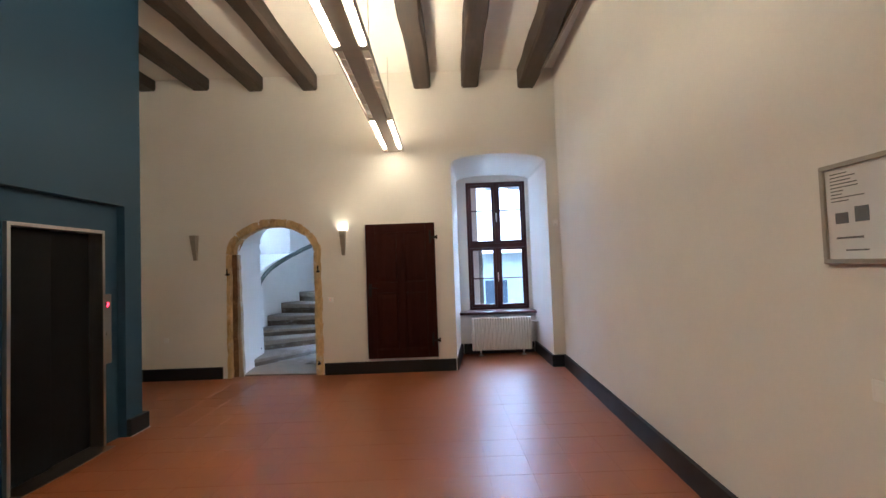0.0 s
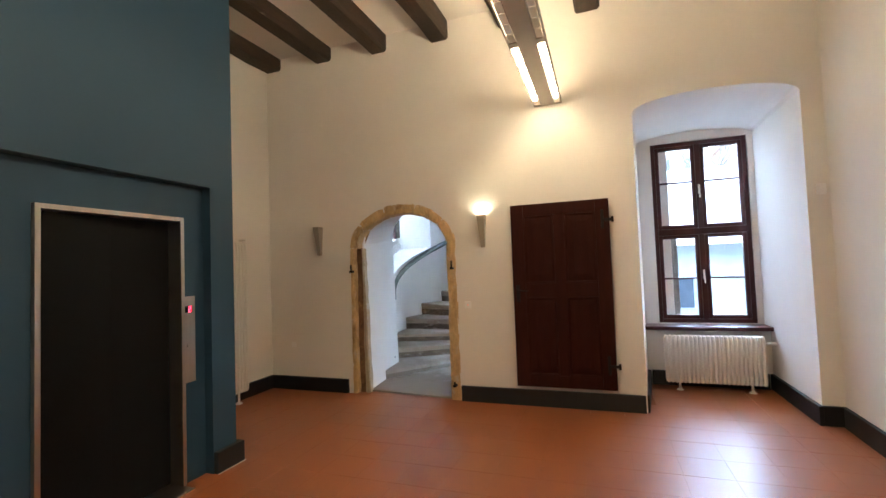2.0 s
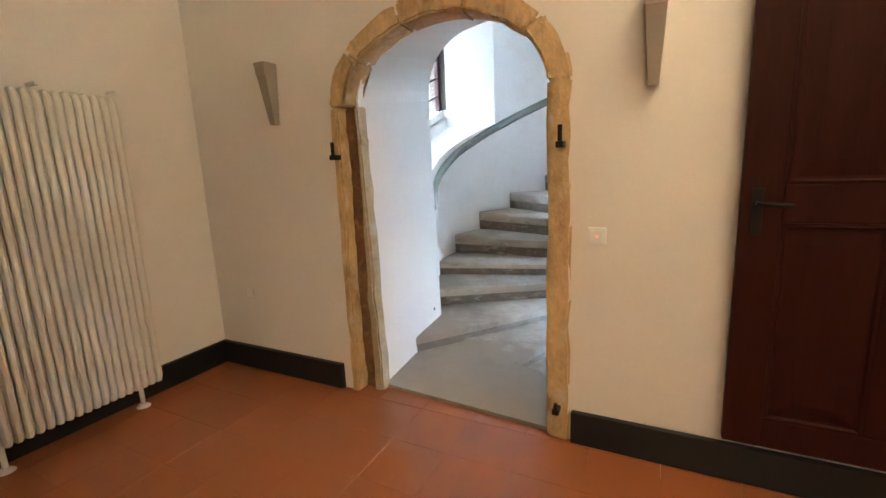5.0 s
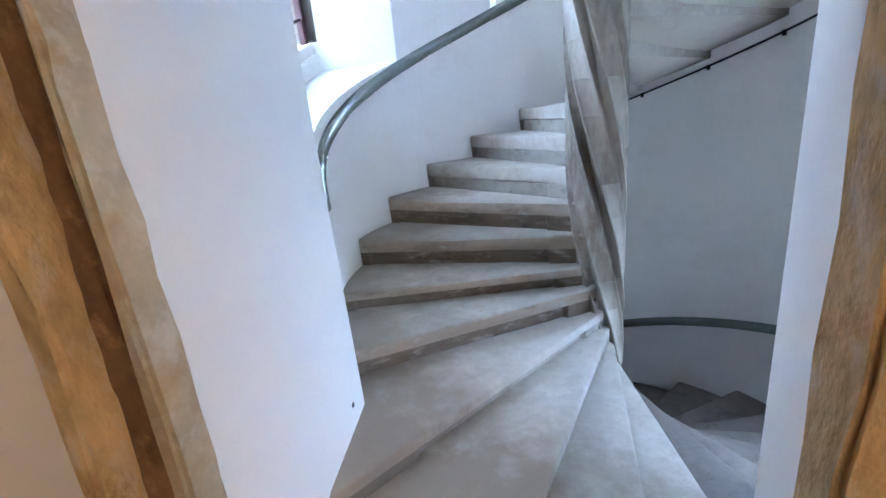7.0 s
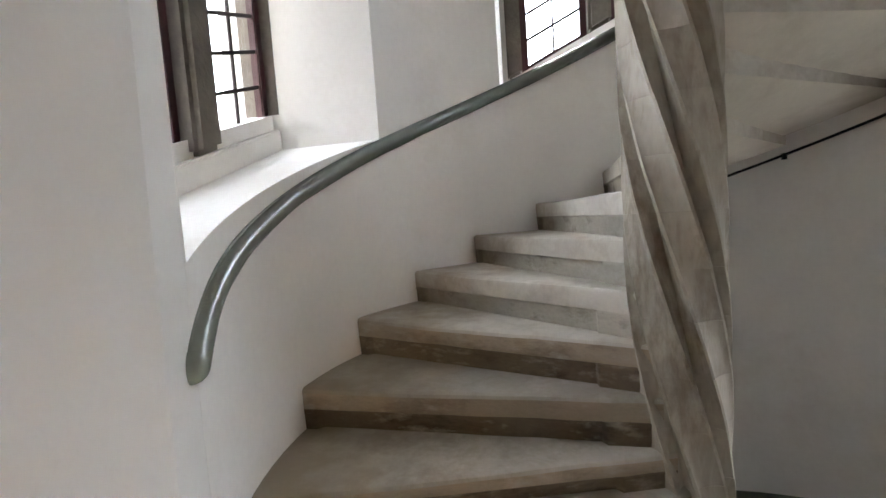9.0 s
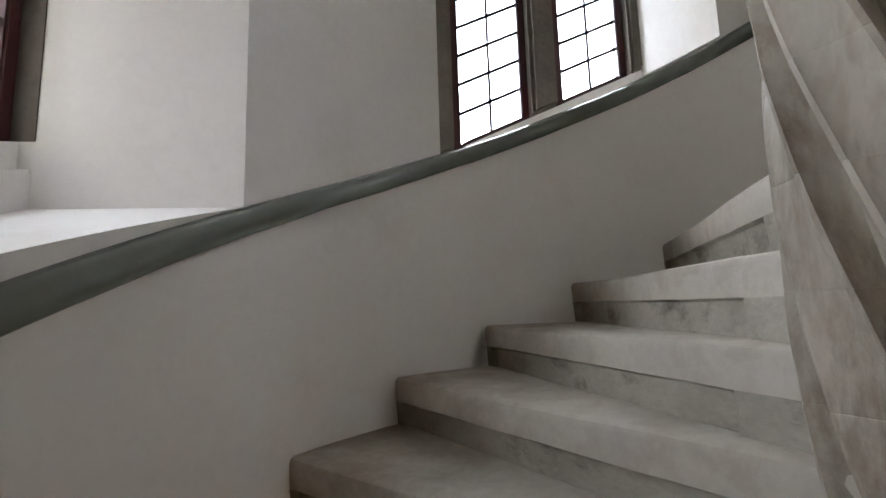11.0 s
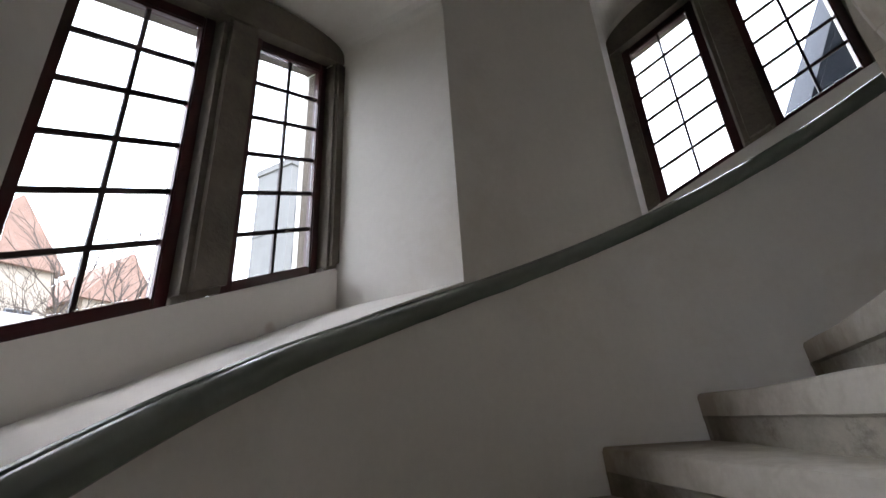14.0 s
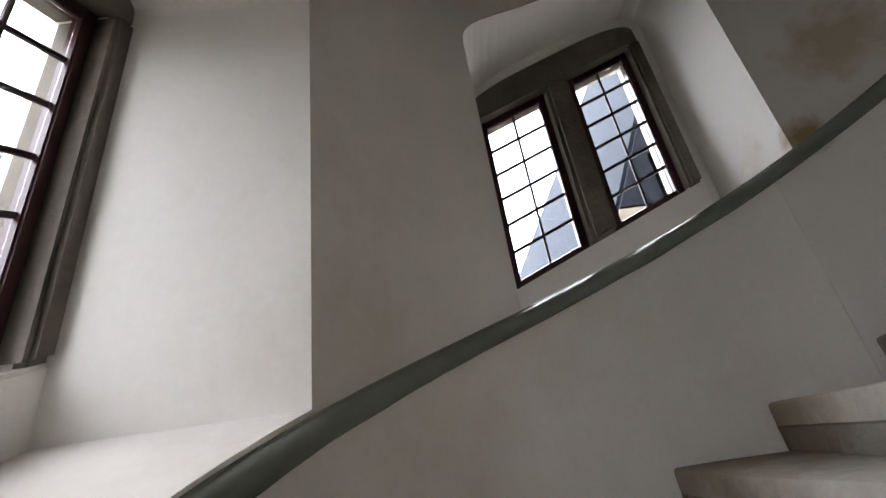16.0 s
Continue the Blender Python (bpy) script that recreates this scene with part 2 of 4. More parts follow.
GLASS = bpy.data.materials.new("window_glass")
GLASS.use_nodes = True
gb = GLASS.node_tree.nodes["Principled BSDF"]
gb.inputs["Transmission Weight"].default_value, gb.inputs["Roughness"].default_value, gb.inputs["IOR"].default_value = 1.0, 0.02, 1.1
gb.inputs["Base Color"].default_value = (0.96, 0.98, 0.98, 1)


# ---- mesh tools ----
def mesh_of(name, bm, material, smooth=False):
    me = bpy.data.meshes.new(name)
    bmesh.ops.recalc_face_normals(bm, faces=bm.faces[:])
    bm.to_mesh(me)
    bm.free()
    me.materials.append(material)
    if smooth:
        me.polygons.foreach_set("use_smooth", [True] * len(me.polygons))
        me.set_sharp_from_angle(angle=radians(35))
    return me


def part(name, bm, material, parent=None, label="", smooth=False):
    ob = new(name, mesh_of(name, bm, material, smooth))
    ob.parent = parent
    if label:
        tagged(ob, label)
    return ob


def thing(name, bm, material, label, category, group="", kind="", smooth=False):
    return tagged(part(name, bm, material, None, "", smooth), label, category, group, kind)


def empty(name, m, label, category, group="", kind=""):
    ob = new(name)
    ob.matrix_world = m
    return tagged(ob, label, category, group, kind)


def box(x0, x1, y0, y1, z0, z1, bevel=0.0, bm=None):
    """An upright block between two corners, its edges broken if asked."""
    tmp = bmesh.new()
    bmesh.ops.create_cube(tmp, size=1)
    for v in tmp.verts:
        v.co = ((x0 + x1) / 2 + v.co.x * (x1 - x0), (y0 + y1) / 2 + v.co.y * (y1 - y0), (z0 + z1) / 2 + v.co.z * (z1 - z0))
    if bevel:
        bmesh.ops.bevel(tmp, geom=tmp.edges[:], offset=bevel, segments=2, affect="EDGES", profile=0.6)
    return tmp if bm is None else merge(bm, tmp)


def merge(bm, tmp):
    me = bpy.data.meshes.new("tmp")
    tmp.to_mesh(me)
    tmp.free()
    bm.from_mesh(me)
    bpy.data.meshes.remove(me)
    return bm


def prism(points, a, b, put, bm=None):
    """A solid from an outline: put(u, v, w) turns outline and depth into a place."""
    bm = bm or bmesh.new()
    lo, hi = [bm.verts.new(put(u, v, a)) for u, v in points], [bm.verts.new(put(u, v, b)) for u, v in points]
    n = len(points)
    bm.faces.new(lo[::-1]); bm.faces.new(hi)
    for i in range(n):
        bm.faces.new((lo[i], lo[(i + 1) % n], hi[(i + 1) % n], hi[i]))
    return bm


def tube(path, radius, sides=10, bm=None, caps=True):
    """A round bar along a list of places; radius is one number or one for each place."""
    bm = bm or bmesh.new()
    pts = [Vector(p) for p in path]
    rings = []
    up = None
    for i, p in enumerate(pts):
        d = (pts[min(i + 1, len(pts) - 1)] - pts[max(i - 1, 0)]).normalized()
        if up is None:
            up = d.orthogonal().normalized()
        up = (up - d * up.dot(d)).normalized()
        side = d.cross(up)
        r = radius[i] if isinstance(radius, (list, tuple)) else radius
        rings.append([bm.verts.new(p + (up * math.cos(a) + side * math.sin(a)) * r) for a in [2 * math.pi * k / sides for k in range(sides)]])
    for a, b in zip(rings, rings[1:]):
        for k in range(sides):
            bm.faces.new((a[k], a[(k + 1) % sides], b[(k + 1) % sides], b[k]))
    if caps:
        bm.faces.new(rings[0][::-1]); bm.faces.new(rings[-1])
    return bm


def carve(solid, cutters, material, name):
    """The solid with the cutters taken out, as one mesh object."""
    ob = new(name, mesh_of(name, solid, material))
    gone = []
    for c in cutters:
        k = new("cutter", mesh_of("cutter", c, material))
        gone.append(k)
        md = ob.modifiers.new("cut", "BOOLEAN")
        md.operation, md.object, md.solver = "DIFFERENCE", k, "EXACT"
    deps = bpy.context.evaluated_depsgraph_get()
    me = bpy.data.meshes.new_from_object(ob.evaluated_get(deps))
    ob.modifiers.clear()
    old = ob.data
    ob.data = me
    bpy.data.meshes.remove(old)
    for k in gone:
        d = k.data
        bpy.data.objects.remove(k)
        bpy.data.meshes.remove(d)
    me.name = name
    return ob


# ---- plan ----
CX, CY, RW = -1.83, 9.11, 1.79          # stair tower: axis and inner radius
SX, SY, RS = -1.915, 9.20, 0.185         # newel
TURN, RISE, LOWRISE, TH0, Z0 = 17.12, 0.21, 0.145, 177.48, 0.679
YB, XL, XR, ZC = 6.74, -4.55, 1.87, 4.58
BLUEX = -3.165


LOW_TREADS = {-3: 0.138, -4: 0.024}      # uneven steps at the landing


def tread(k):
    if k in LOW_TREADS:
        return LOW_TREADS[k]
    return Z0 + RISE * k if k >= -1 else Z0 - RISE + LOWRISE * (k + 1)


def slope_z(th):
    """Height of the line of nosings at an angle, in degrees."""
    k = (TH0 - th) / TURN
    return Z0 + RISE * k if k >= -1 else Z0 - RISE + LOWRISE * (k + 1)


def on_wall(th, r, z):
    return Vector((CX + r * math.cos(radians(th)), CY + r * math.sin(radians(th)), z))


# angle, nosing height, centre of the window along the wall, depth of its panes, slope of sill and head
NICHES = [(179.5, slope_z(179.5), 0.185, 2.35, 0.36), (89.6, slope_z(89.6), 0.055, 2.50, 0.44), (-2.8, slope_z(-2.8), -0.05, 2.36, 0.41),
          (3.5, -1.33, 0.05, 2.42, 0.40)]


def niche_frame(th, zc, slope):
    """Places in a stair window's niche: u clockwise along the wall, v above the nosings and w out from the axis."""
    a = radians(th)
    out, along = Vector((math.cos(a), math.sin(a), 0)), Vector((math.sin(a), -math.cos(a), 0))
    return lambda u, v, w: Vector((CX, CY, zc)) + along * u + out * w + Vector((0, 0, v + slope * u))


def arched(u0, u1, v0, v1, rise, n=14):
    """An upright outline with a rounded head: v1 at its springing, v1 + rise at its crown."""
    c, h = (u0 + u1) / 2, (u1 - u0) / 2
    return [(u0, v0), (u1, v0)] + [(c + h * math.cos(math.pi * i / n), v1 + rise * math.sin(math.pi * i / n)) for i in range(n + 1)]


def rounded(u0, u1, v0, v1, rise, n=20):
    """An upright outline with a flat-topped head on rounded shoulders."""
    c, h = (u0 + u1) / 2, (u1 - u0) / 2
    def bulge(x, p):
        return math.copysign(abs(x) ** p, x)
    return [(u0, v0), (u1, v0)] + [(c + h * bulge(math.cos(math.pi * i / n), 0.62), v1 + rise * bulge(math.sin(math.pi * i / n), 0.75)) for i in range(n + 1)]


# ---- large structure ----
solid = box(-4.85, 2.25, YB, 8.32, -3.9, 8.4)
cuts = []
core = bmesh.new()
bmesh.ops.create_cone(core, cap_ends=True, segments=160, radius1=RW, radius2=RW, depth=11.9,
                      matrix=Matrix.Translation((CX, CY, 2.25)))
cuts.append(core)
# passage from the room to the stair, splayed in plan, with a vaulted head
bm = bmesh.new()
rings = []
for y, x0, x1, spring, rise in ((6.60, -3.25, -1.83, 1.86, 0.46), (6.835, -3.25, -1.83, 1.86, 0.46), (6.84, -3.065, -1.90, 1.90, 0.38), (8.2, -3.215, -1.42, 2.05, 0.5)):
    lean = 0.0 if y < 6.837 else 0.06 if y < 7 else 0.11
    rings.append([bm.verts.new((u - (lean if u < -2.6 and v > 1.0 else 0), y, v)) for u, v in arched(x0, x1, -0.30, spring, rise, 18)])
for a, b in zip(rings, rings[1:]):
    for i in range(len(a)):
        bm.faces.new((a[i], a[(i + 1) % len(a)], b[(i + 1) % len(a)], b[i]))
bm.faces.new(rings[0]); bm.faces.new(rings[-1][::-1])
cuts.append(bm)
# niche of the room window and the opening behind it
bm = bmesh.new()
rings = []
for y, x0, x1, spring, rise in ((6.60, 0.18, 1.66, 3.13, 0.15), (8.15, 0.33, 1.66, 3.12, 0.10)):
    rings.append([bm.verts.new((u, y, v)) for u, v in arched(x0, x1, -0.02, spring, rise, 12)])
for i in range(len(rings[0])):
    a, b = rings
    bm.faces.new((a[i], a[(i + 1) % len(a)], b[(i + 1) % len(a)], b[i]))
bm.faces.new(rings[0]); bm.faces.new(rings[-1][::-1])
cuts.append(bm)
cuts.append(box(0.50, 1.60, 8.0, 8.5, 0.74, 3.10))
cuts.append(box(0.72, 3.0, 6.4, 9.0, 4.60, 9.0))
cuts.append(prism(rounded(-0.84, 0.84, 1.01, 2.92, 0.30), 1.2, NICHES[2][3] - 0.06, niche_frame(*NICHES[2][:2], NICHES[2][4])))
wall_n = tagged(carve(solid, [c.copy() for c in cuts], PLASTER, "wall_north"), "cream-white plastered wall with arched stair doorway and window niche", "wall", kind="structure")

tower = prism([(CX - 2.62, 8.322), (CX + 2.54, 8.322), (CX + 2.54, CY + 1.05), (CX + 1.05, CY + 2.68), (CX - 1.05, CY + 2.68), (CX - 2.62, CY + 1.05)], -3.9, 8.4, lambda u, v, w: Vector((u, v, w)))
tcuts = [cuts[0]]
for th, zc, cu, wp, slope in NICHES:
    put = niche_frame(th, zc, slope)
    u0, u1, spring, rise = (-0.84, 0.84, 2.92, 0.30) if th < 0 else (-0.79, 0.87, 2.82, 0.24) if th > 170 else (-0.82, 0.83, 2.82, 0.24)
    tcuts.append(prism(rounded(u0, u1, 1.01, spring, rise), 1.2, wp - 0.06, put))
    tcuts.append(prism([(cu - 0.70, 1.24), (cu + 0.70, 1.24), (cu + 0.70, 2.80), (cu - 0.70, 2.80)], wp - 0.2, 3.2, put))
wall_t = tagged(carve(tower, [c.copy() for c in tcuts], STAIRPLASTER, "wall_stair_tower"), "round white plastered stair tower wall with deep window niches", "wall", kind="structure")
for c in cuts[1:] + tcuts[1:]:
    c.free()
core.free()

thing("tower_cap", box(-4.5, 0.85, 6.8, 11.7, 8.2, 8.5), STAIRPLASTER, "plain white plaster closing the stair tower above", "ceiling", kind="structure")
thing("tower_floor", box(-4.5, 0.85, 6.8, 11.7, -4.0, -3.65), STONE, "stone slab closing the stair tower below", "floor", kind="structure")

def east(y):
    """Inner face of the side wall, which runs a little out of square."""
    return 1.685 + 0.04 * (y - 2.95)


thing("wall_east", prism([(east(-3.2), -3.2), (2.25, -3.2), (2.25, YB - 0.002), (east(YB), YB - 0.002)], -0.2, ZC, lambda u, v, w: Vector((u, v, w))), PLASTER, "plain cream-white plastered side wall", "wall", kind="structure")
thing("wall_west", box(XL - 0.3, XL, 4.4, YB - 0.002, -0.2, ZC), PLASTER, "cream-white plastered wall behind the tall radiator", "wall", kind="structure")
thing("wall_south", box(-4.85, 2.25, -3.5, -3.2, -0.2, ZC), PLASTER, "plain cream-white plastered wall", "wall", kind="structure")
thing("ceiling", box(-4.85, 2.25, -3.5, YB - 0.002, ZC + 0.002, ZC + 0.2), PLASTER, "white plastered ceiling between dark beams", "ceiling", kind="structure")

# lift enclosure with a shallow recess and a doorway
def lift_wall(*corners):
    thing("wall_lift", box(*corners), BLUE, "dark petrol-blue painted wall of the lift shaft", "wall", kind="structure")


LS = 4.685
for y0, y1, z0, z1 in ((-3.2, 2.78, 0, ZC), (4.45, LS, 0, ZC), (2.78, 4.45, 2.29, ZC)):
    lift_wall(BLUEX - 0.13, BLUEX, y0, y1, z0, z1)
for y0, y1, z0, z1 in ((2.781, 3.29, 0, 2.289), (4.25, 4.449, 0, 2.289), (3.29, 4.25, 2.03, 2.289)):
    lift_wall(BLUEX - 0.30, BLUEX - 0.08, y0, y1, z0, z1)
lift_wall(XL, BLUEX - 0.132, LS - 0.13, LS - 0.002, 0, ZC)
lift_wall(BLUEX - 0.6, BLUEX - 0.32, -3.2, LS - 0.14, 0, ZC)

thing("floor_bed", box(-4.85, 2.25, -3.5, 6.60, -0.2, -0.0014), GROUT, "grout bed under the terracotta tiles", "floor", kind="structure")
thing("arch_bed", box(-3.26, -1.82, 6.602, 6.92, -0.2, -0.003), GROUT, "grout bed under the tiles in the arch", "floor", kind="structure")
thing("niche_bed", box(0.15, 1.70, 6.6, 8.15, -0.2, -0.003), GROUT, "grout bed under the niche tiles", "floor", kind="structure")

# room beams
BEAMS = (-4.43, -3.60, -2.76, -1.93, -1.07, -0.20, 0.54, 1.41)
rnd = random.Random(5)
for i, x in enumerate(BEAMS):
    bm = bmesh.new()
    n = 26
    rings = []
    w, z0 = 0.125 + rnd.uniform(-0.01, 0.012), 4.30 - 0.022 * (x - 0.5) + rnd.uniform(-0.01, 0.015)
    for j in range(n + 1):
        y = -3.2 + (YB + 3.2) * j / n
        dx, dz = rnd.uniform(-0.008, 0.008), rnd.uniform(-0.010, 0.010)
        prof = [(-w, ZC + 0.01), (-w, z0 + 0.03), (-w + 0.025, z0), (w - 0.025, z0), (w, z0 + 0.03), (w, ZC + 0.01)]
        rings.append([bm.verts.new((x - 0.028 * (YB - y) + a + dx + rnd.uniform(-0.004, 0.004), y, b + (dz if b < ZC else 0) + rnd.uniform(-0.003, 0.003))) for a, b in prof])
    for a, b in zip(rings, rings[1:]):
        for k in range(6):
            bm.faces.new((a[k], a[(k + 1) % 6], b[(k + 1) % 6], b[k]))
    bm.faces.new(rings[0]); bm.faces.new(rings[-1][::-1])
    thing("ceiling_beam", bm, BEAM, "rough-hewn dark brown timber ceiling beam", "beam", "ceiling beams", smooth=True)


# skirtings
def skirting(name, x0, x1, y0, y1, h=0.178):
    ob = thing(name, box(x0, x1, y0, y1, 0, h, 0.006), SKIRT, "dark anthracite skirting along the plaster wall", "skirting", kind="structure")
    return ob


ST = 0.035
skirting("baseboard", XL + ST + 0.002, -3.33, YB - ST, YB)
skirting("baseboard", -1.80, 0.18, YB - ST, YB)
skirting("baseboard", 1.66, east(YB) - 0.002, YB - ST, YB)
bm = prism([(east(-3.2) - ST, -3.2), (east(-3.2), -3.2), (east(6.69), 6.69), (east(6.69) - ST, 6.69)], 0, 0.178, lambda u, v, w: Vector((u, v, w)))
thing("baseboard", bm, SKIRT, "dark anthracite skirting along the side wall", "skirting", kind="structure")
skirting("baseboard", XL, XL + ST, LS + 0.05, YB)
skirting("baseboard", BLUEX, BLUEX + 0.045, 4.452, LS + 0.045, 0.17)
skirting("baseboard", XL + 0.05, BLUEX - 0.002, LS, LS + 0.045, 0.17)
# pale sealant along the foot of the lift's skirting
for x0, x1, y0, y1 in ((BLUEX + 0.045, BLUEX + 0.052, 4.452, LS + 0.052), (BLUEX + 0.001, BLUEX + 0.045, LS + 0.045, LS + 0.052), (XL + 0.05, BLUEX - 0.002, LS + 0.045, LS + 0.052)):
    thing("trim", box(x0, x1, y0, y1, 0.0, 0.007, 0.002), CAULK, "thin white sealant line at the foot of the skirting", "trim", kind="structure")
bm = prism([(0.18, 6.742), (0.18 + ST, 6.742), (0.31 + ST, 7.90), (0.31, 7.945)], 0, 0.178, lambda u, v, w: Vector((u, v, w)))
thing("baseboard", bm, SKIRT, "dark anthracite skirting in the window niche", "skirting", kind="structure")
thing("wall_parapet", box(0.30, 1.68, 7.95, 8.16, 0.0, 0.688), PLASTER, "white plastered wall below the window board", "wall", kind="structure")
skirting("baseboard", 0.36, 1.61, 7.902, 7.948)
skirting("baseboard", 1.66 - ST, 1.66, 6.74 - ST, 7.948)


# ---- staircase ----
stair = empty("spiral_staircase", pose(SX, SY, 0), "worn grey sandstone spiral staircase winding round a twisted newel", "staircase")


# section of the twisted shaft: shallow hollows parted by sharp fillets and deep grooves
section = []
STRANDS = 6
for s in range(STRANDS):
    for f, r in ((0.02, 0.000), (0.10, -0.006), (0.20, -0.011), (0.30, -0.012), (0.40, -0.009), (0.48, -0.003), (0.52, 0.006), (0.58, 0.007), (0.61, -0.016), (0.68, -0.050), (0.76, -0.062),
                 (0.84, -0.050), (0.90, -0.016), (0.93, 0.006), (0.985, 0.007)):
        section.append((2 * math.pi * (s + f) / STRANDS, RS + r))
core_bm = tube([(0, 0, -3.62), (0, 0, 8.0)], RS - 0.068, 20)
newel = part("newel", core_bm, NEWEL, stair, "twisted sandstone newel with deep spiral hollows", smooth=True)
cols = len(section)
rn = random.Random(23)
z_low = -3.6
while z_low < 8.0:
    # one drum of the newel: its edges a little worn, so that the joints show
    z_high = z_low + RISE + rn.uniform(-0.012, 0.012)
    bm = bmesh.new()
    slip, swell = radians(rn.uniform(-0.35, 0.35)), rn.uniform(-0.0008, 0.0008)
    grid = []
    for f, inset in ((0.001, 0.0014), (0.014, 0.0), (0.22, 0.0), (0.42, 0.0), (0.62, 0.0), (0.82, 0.0), (0.986, 0.0), (0.999, 0.0014)):
        z = z_low + (z_high - z_low) * f
        twist = -z * radians(TURN) / RISE * 1.04 + slip
        grid.append([])
        for a, r in section:
            rr = r + swell - inset + 0.0035 * noise.noise(Vector((math.cos(a + twist) * 2.4, math.sin(a + twist) * 2.4, z * 7)))
            grid[-1].append(bm.verts.new((rr * math.cos(a + twist), rr * math.sin(a + twist), z)))
    for a, b in zip(grid, grid[1:]):
        for c in range(cols):
            bm.faces.new((a[c], a[(c + 1) % cols], b[(c + 1) % cols], b[c]))
    bm.faces.new(grid[0][::-1]); bm.faces.new(grid[-1])
    part("drum", bm, NEWEL, newel, smooth=True)
    z_low = z_high


LATE = {-3: 4.0, -4: 5.5, -5: 3.0}


def nosing(k, r):
    """A place on the front edge of step k: it runs from the newel's flank (r near 0) to the wall (r = 1)."""
    th = TH0 - TURN * k + LATE.get(k, 0.0)
    flank = Vector((SX - 0.115 * math.sin(radians(th)), SY + 0.115 * math.cos(radians(th)), 0))
    return flank + (on_wall(th, RW + 0.03, 0) - flank) * r


rs = random.Random(11)
for k in range(-17, 37):
    z, up = tread(k), tread(k + 1)
    bm = bmesh.new()
    rise = z - tread(k - 1)
    n = 16
    th_a, th_b = TH0 - TURN * k, TH0 - TURN * (k + 1) - 3.0
    wear = rs.uniform(0.004, 0.011)
    skew = rs.uniform(-0.006, 0.006)
    lip = 0.036 if k < 2 else 0.026
    # section across the step, from the underside at the front over the nosing to the back
    def ring(s):
        front, back = nosing(k, s), on_wall(th_b, RW + 0.03, 0) * s + Vector((SX, SY, 0)) * (1 - s)
        tang = (back - front)
        depth = tang.length
        tang.normalize()
        undercut = lip if 0.18 < s < 0.95 else 0.006
        dip = wear * math.sin(math.pi * min(max((s - 0.25) / 0.75, 0), 1)) ** 2
        zz = z + skew * s
        f0 = front - tang * 0.005
        pts = [f0 + tang * (undercut + 0.012) + Vector((0, 0, zz - rise * 0.98 - 0.14)), f0 + tang * undercut + Vector((0, 0, zz - rise * 0.62)),
               f0 + tang * (undercut - 0.004) + Vector((0, 0, zz - rise * 0.54)), f0 + tang * 0.004 + Vector((0, 0, zz - rise * 0.50)),
               f0 + Vector((0, 0, zz - 0.022 - dip)), f0 + tang * 0.006 + Vector((0, 0, zz - 0.007 - dip)), f0 + tang * 0.020 + Vector((0, 0, zz - dip)),
               f0 + tang * (depth * 0.5) + Vector((0, 0, zz - dip * 0.4)), back + Vector((0, 0, zz)), back + Vector((0, 0, zz - rise * 0.98 - 0.14 + (up - z) - 0.030))]
        chips = [p + noise.noise_vector(p * 11) * 0.0035 + noise.noise_vector(p * 37) * 0.0015 for p in pts]
        return [bm.verts.new(p - Vector((SX, SY, 0))) for p in chips]
    reach = {-2: 1.22, -3: 1.30, -4: 1.0, -5: 1.25, -6: 1.12}.get(k, 1.0)
    rings = [ring(v) for v in [0.05, 0.11, 0.175, 0.187] + [0.187 + (0.938 - 0.187) * i / 10 for i in range(1, 11)] + [0.938 + 0.012 + (reach - 0.95) * f for f in (0.02, 0.5, 1.0)]]
    m = len(rings[0])
    for a, b in zip(rings, rings[1:]):
        for j in range(m):
            bm.faces.new((a[j], a[(j + 1) % m], b[(j + 1) % m], b[j]))
    bm.faces.new(rings[0]); bm.faces.new(rings[-1][::-1])
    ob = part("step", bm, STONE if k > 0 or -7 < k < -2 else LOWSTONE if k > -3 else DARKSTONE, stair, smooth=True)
    # the recessed riser is grimy; on lower steps its dark also paints the undercut's shade
    for other in (SHADEGRIME if -3 < k < 2 else PALEGRIME, NOSE, SOFFIT):
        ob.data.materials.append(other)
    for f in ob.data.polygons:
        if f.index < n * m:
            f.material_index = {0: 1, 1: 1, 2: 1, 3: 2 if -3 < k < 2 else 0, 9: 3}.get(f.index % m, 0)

# threshold slab between the room and the stair
edge = [(SX + 1.78 * math.cos(radians(a)), SY + 1.78 * math.sin(radians(a))) for a in range(262, 221, -4)]
bm = prism([(-3.16, 6.855), (-3.06, 6.85), (-1.90, 6.765), (-1.86, 7.06)] + edge + [(-3.5, 7.75)], -0.29, 0.0225, lambda u, v, w: Vector((u, v, w)))
thing("threshold", bm, STONE, "worn grey sandstone threshold slab under the arch", "threshold", kind="structure")


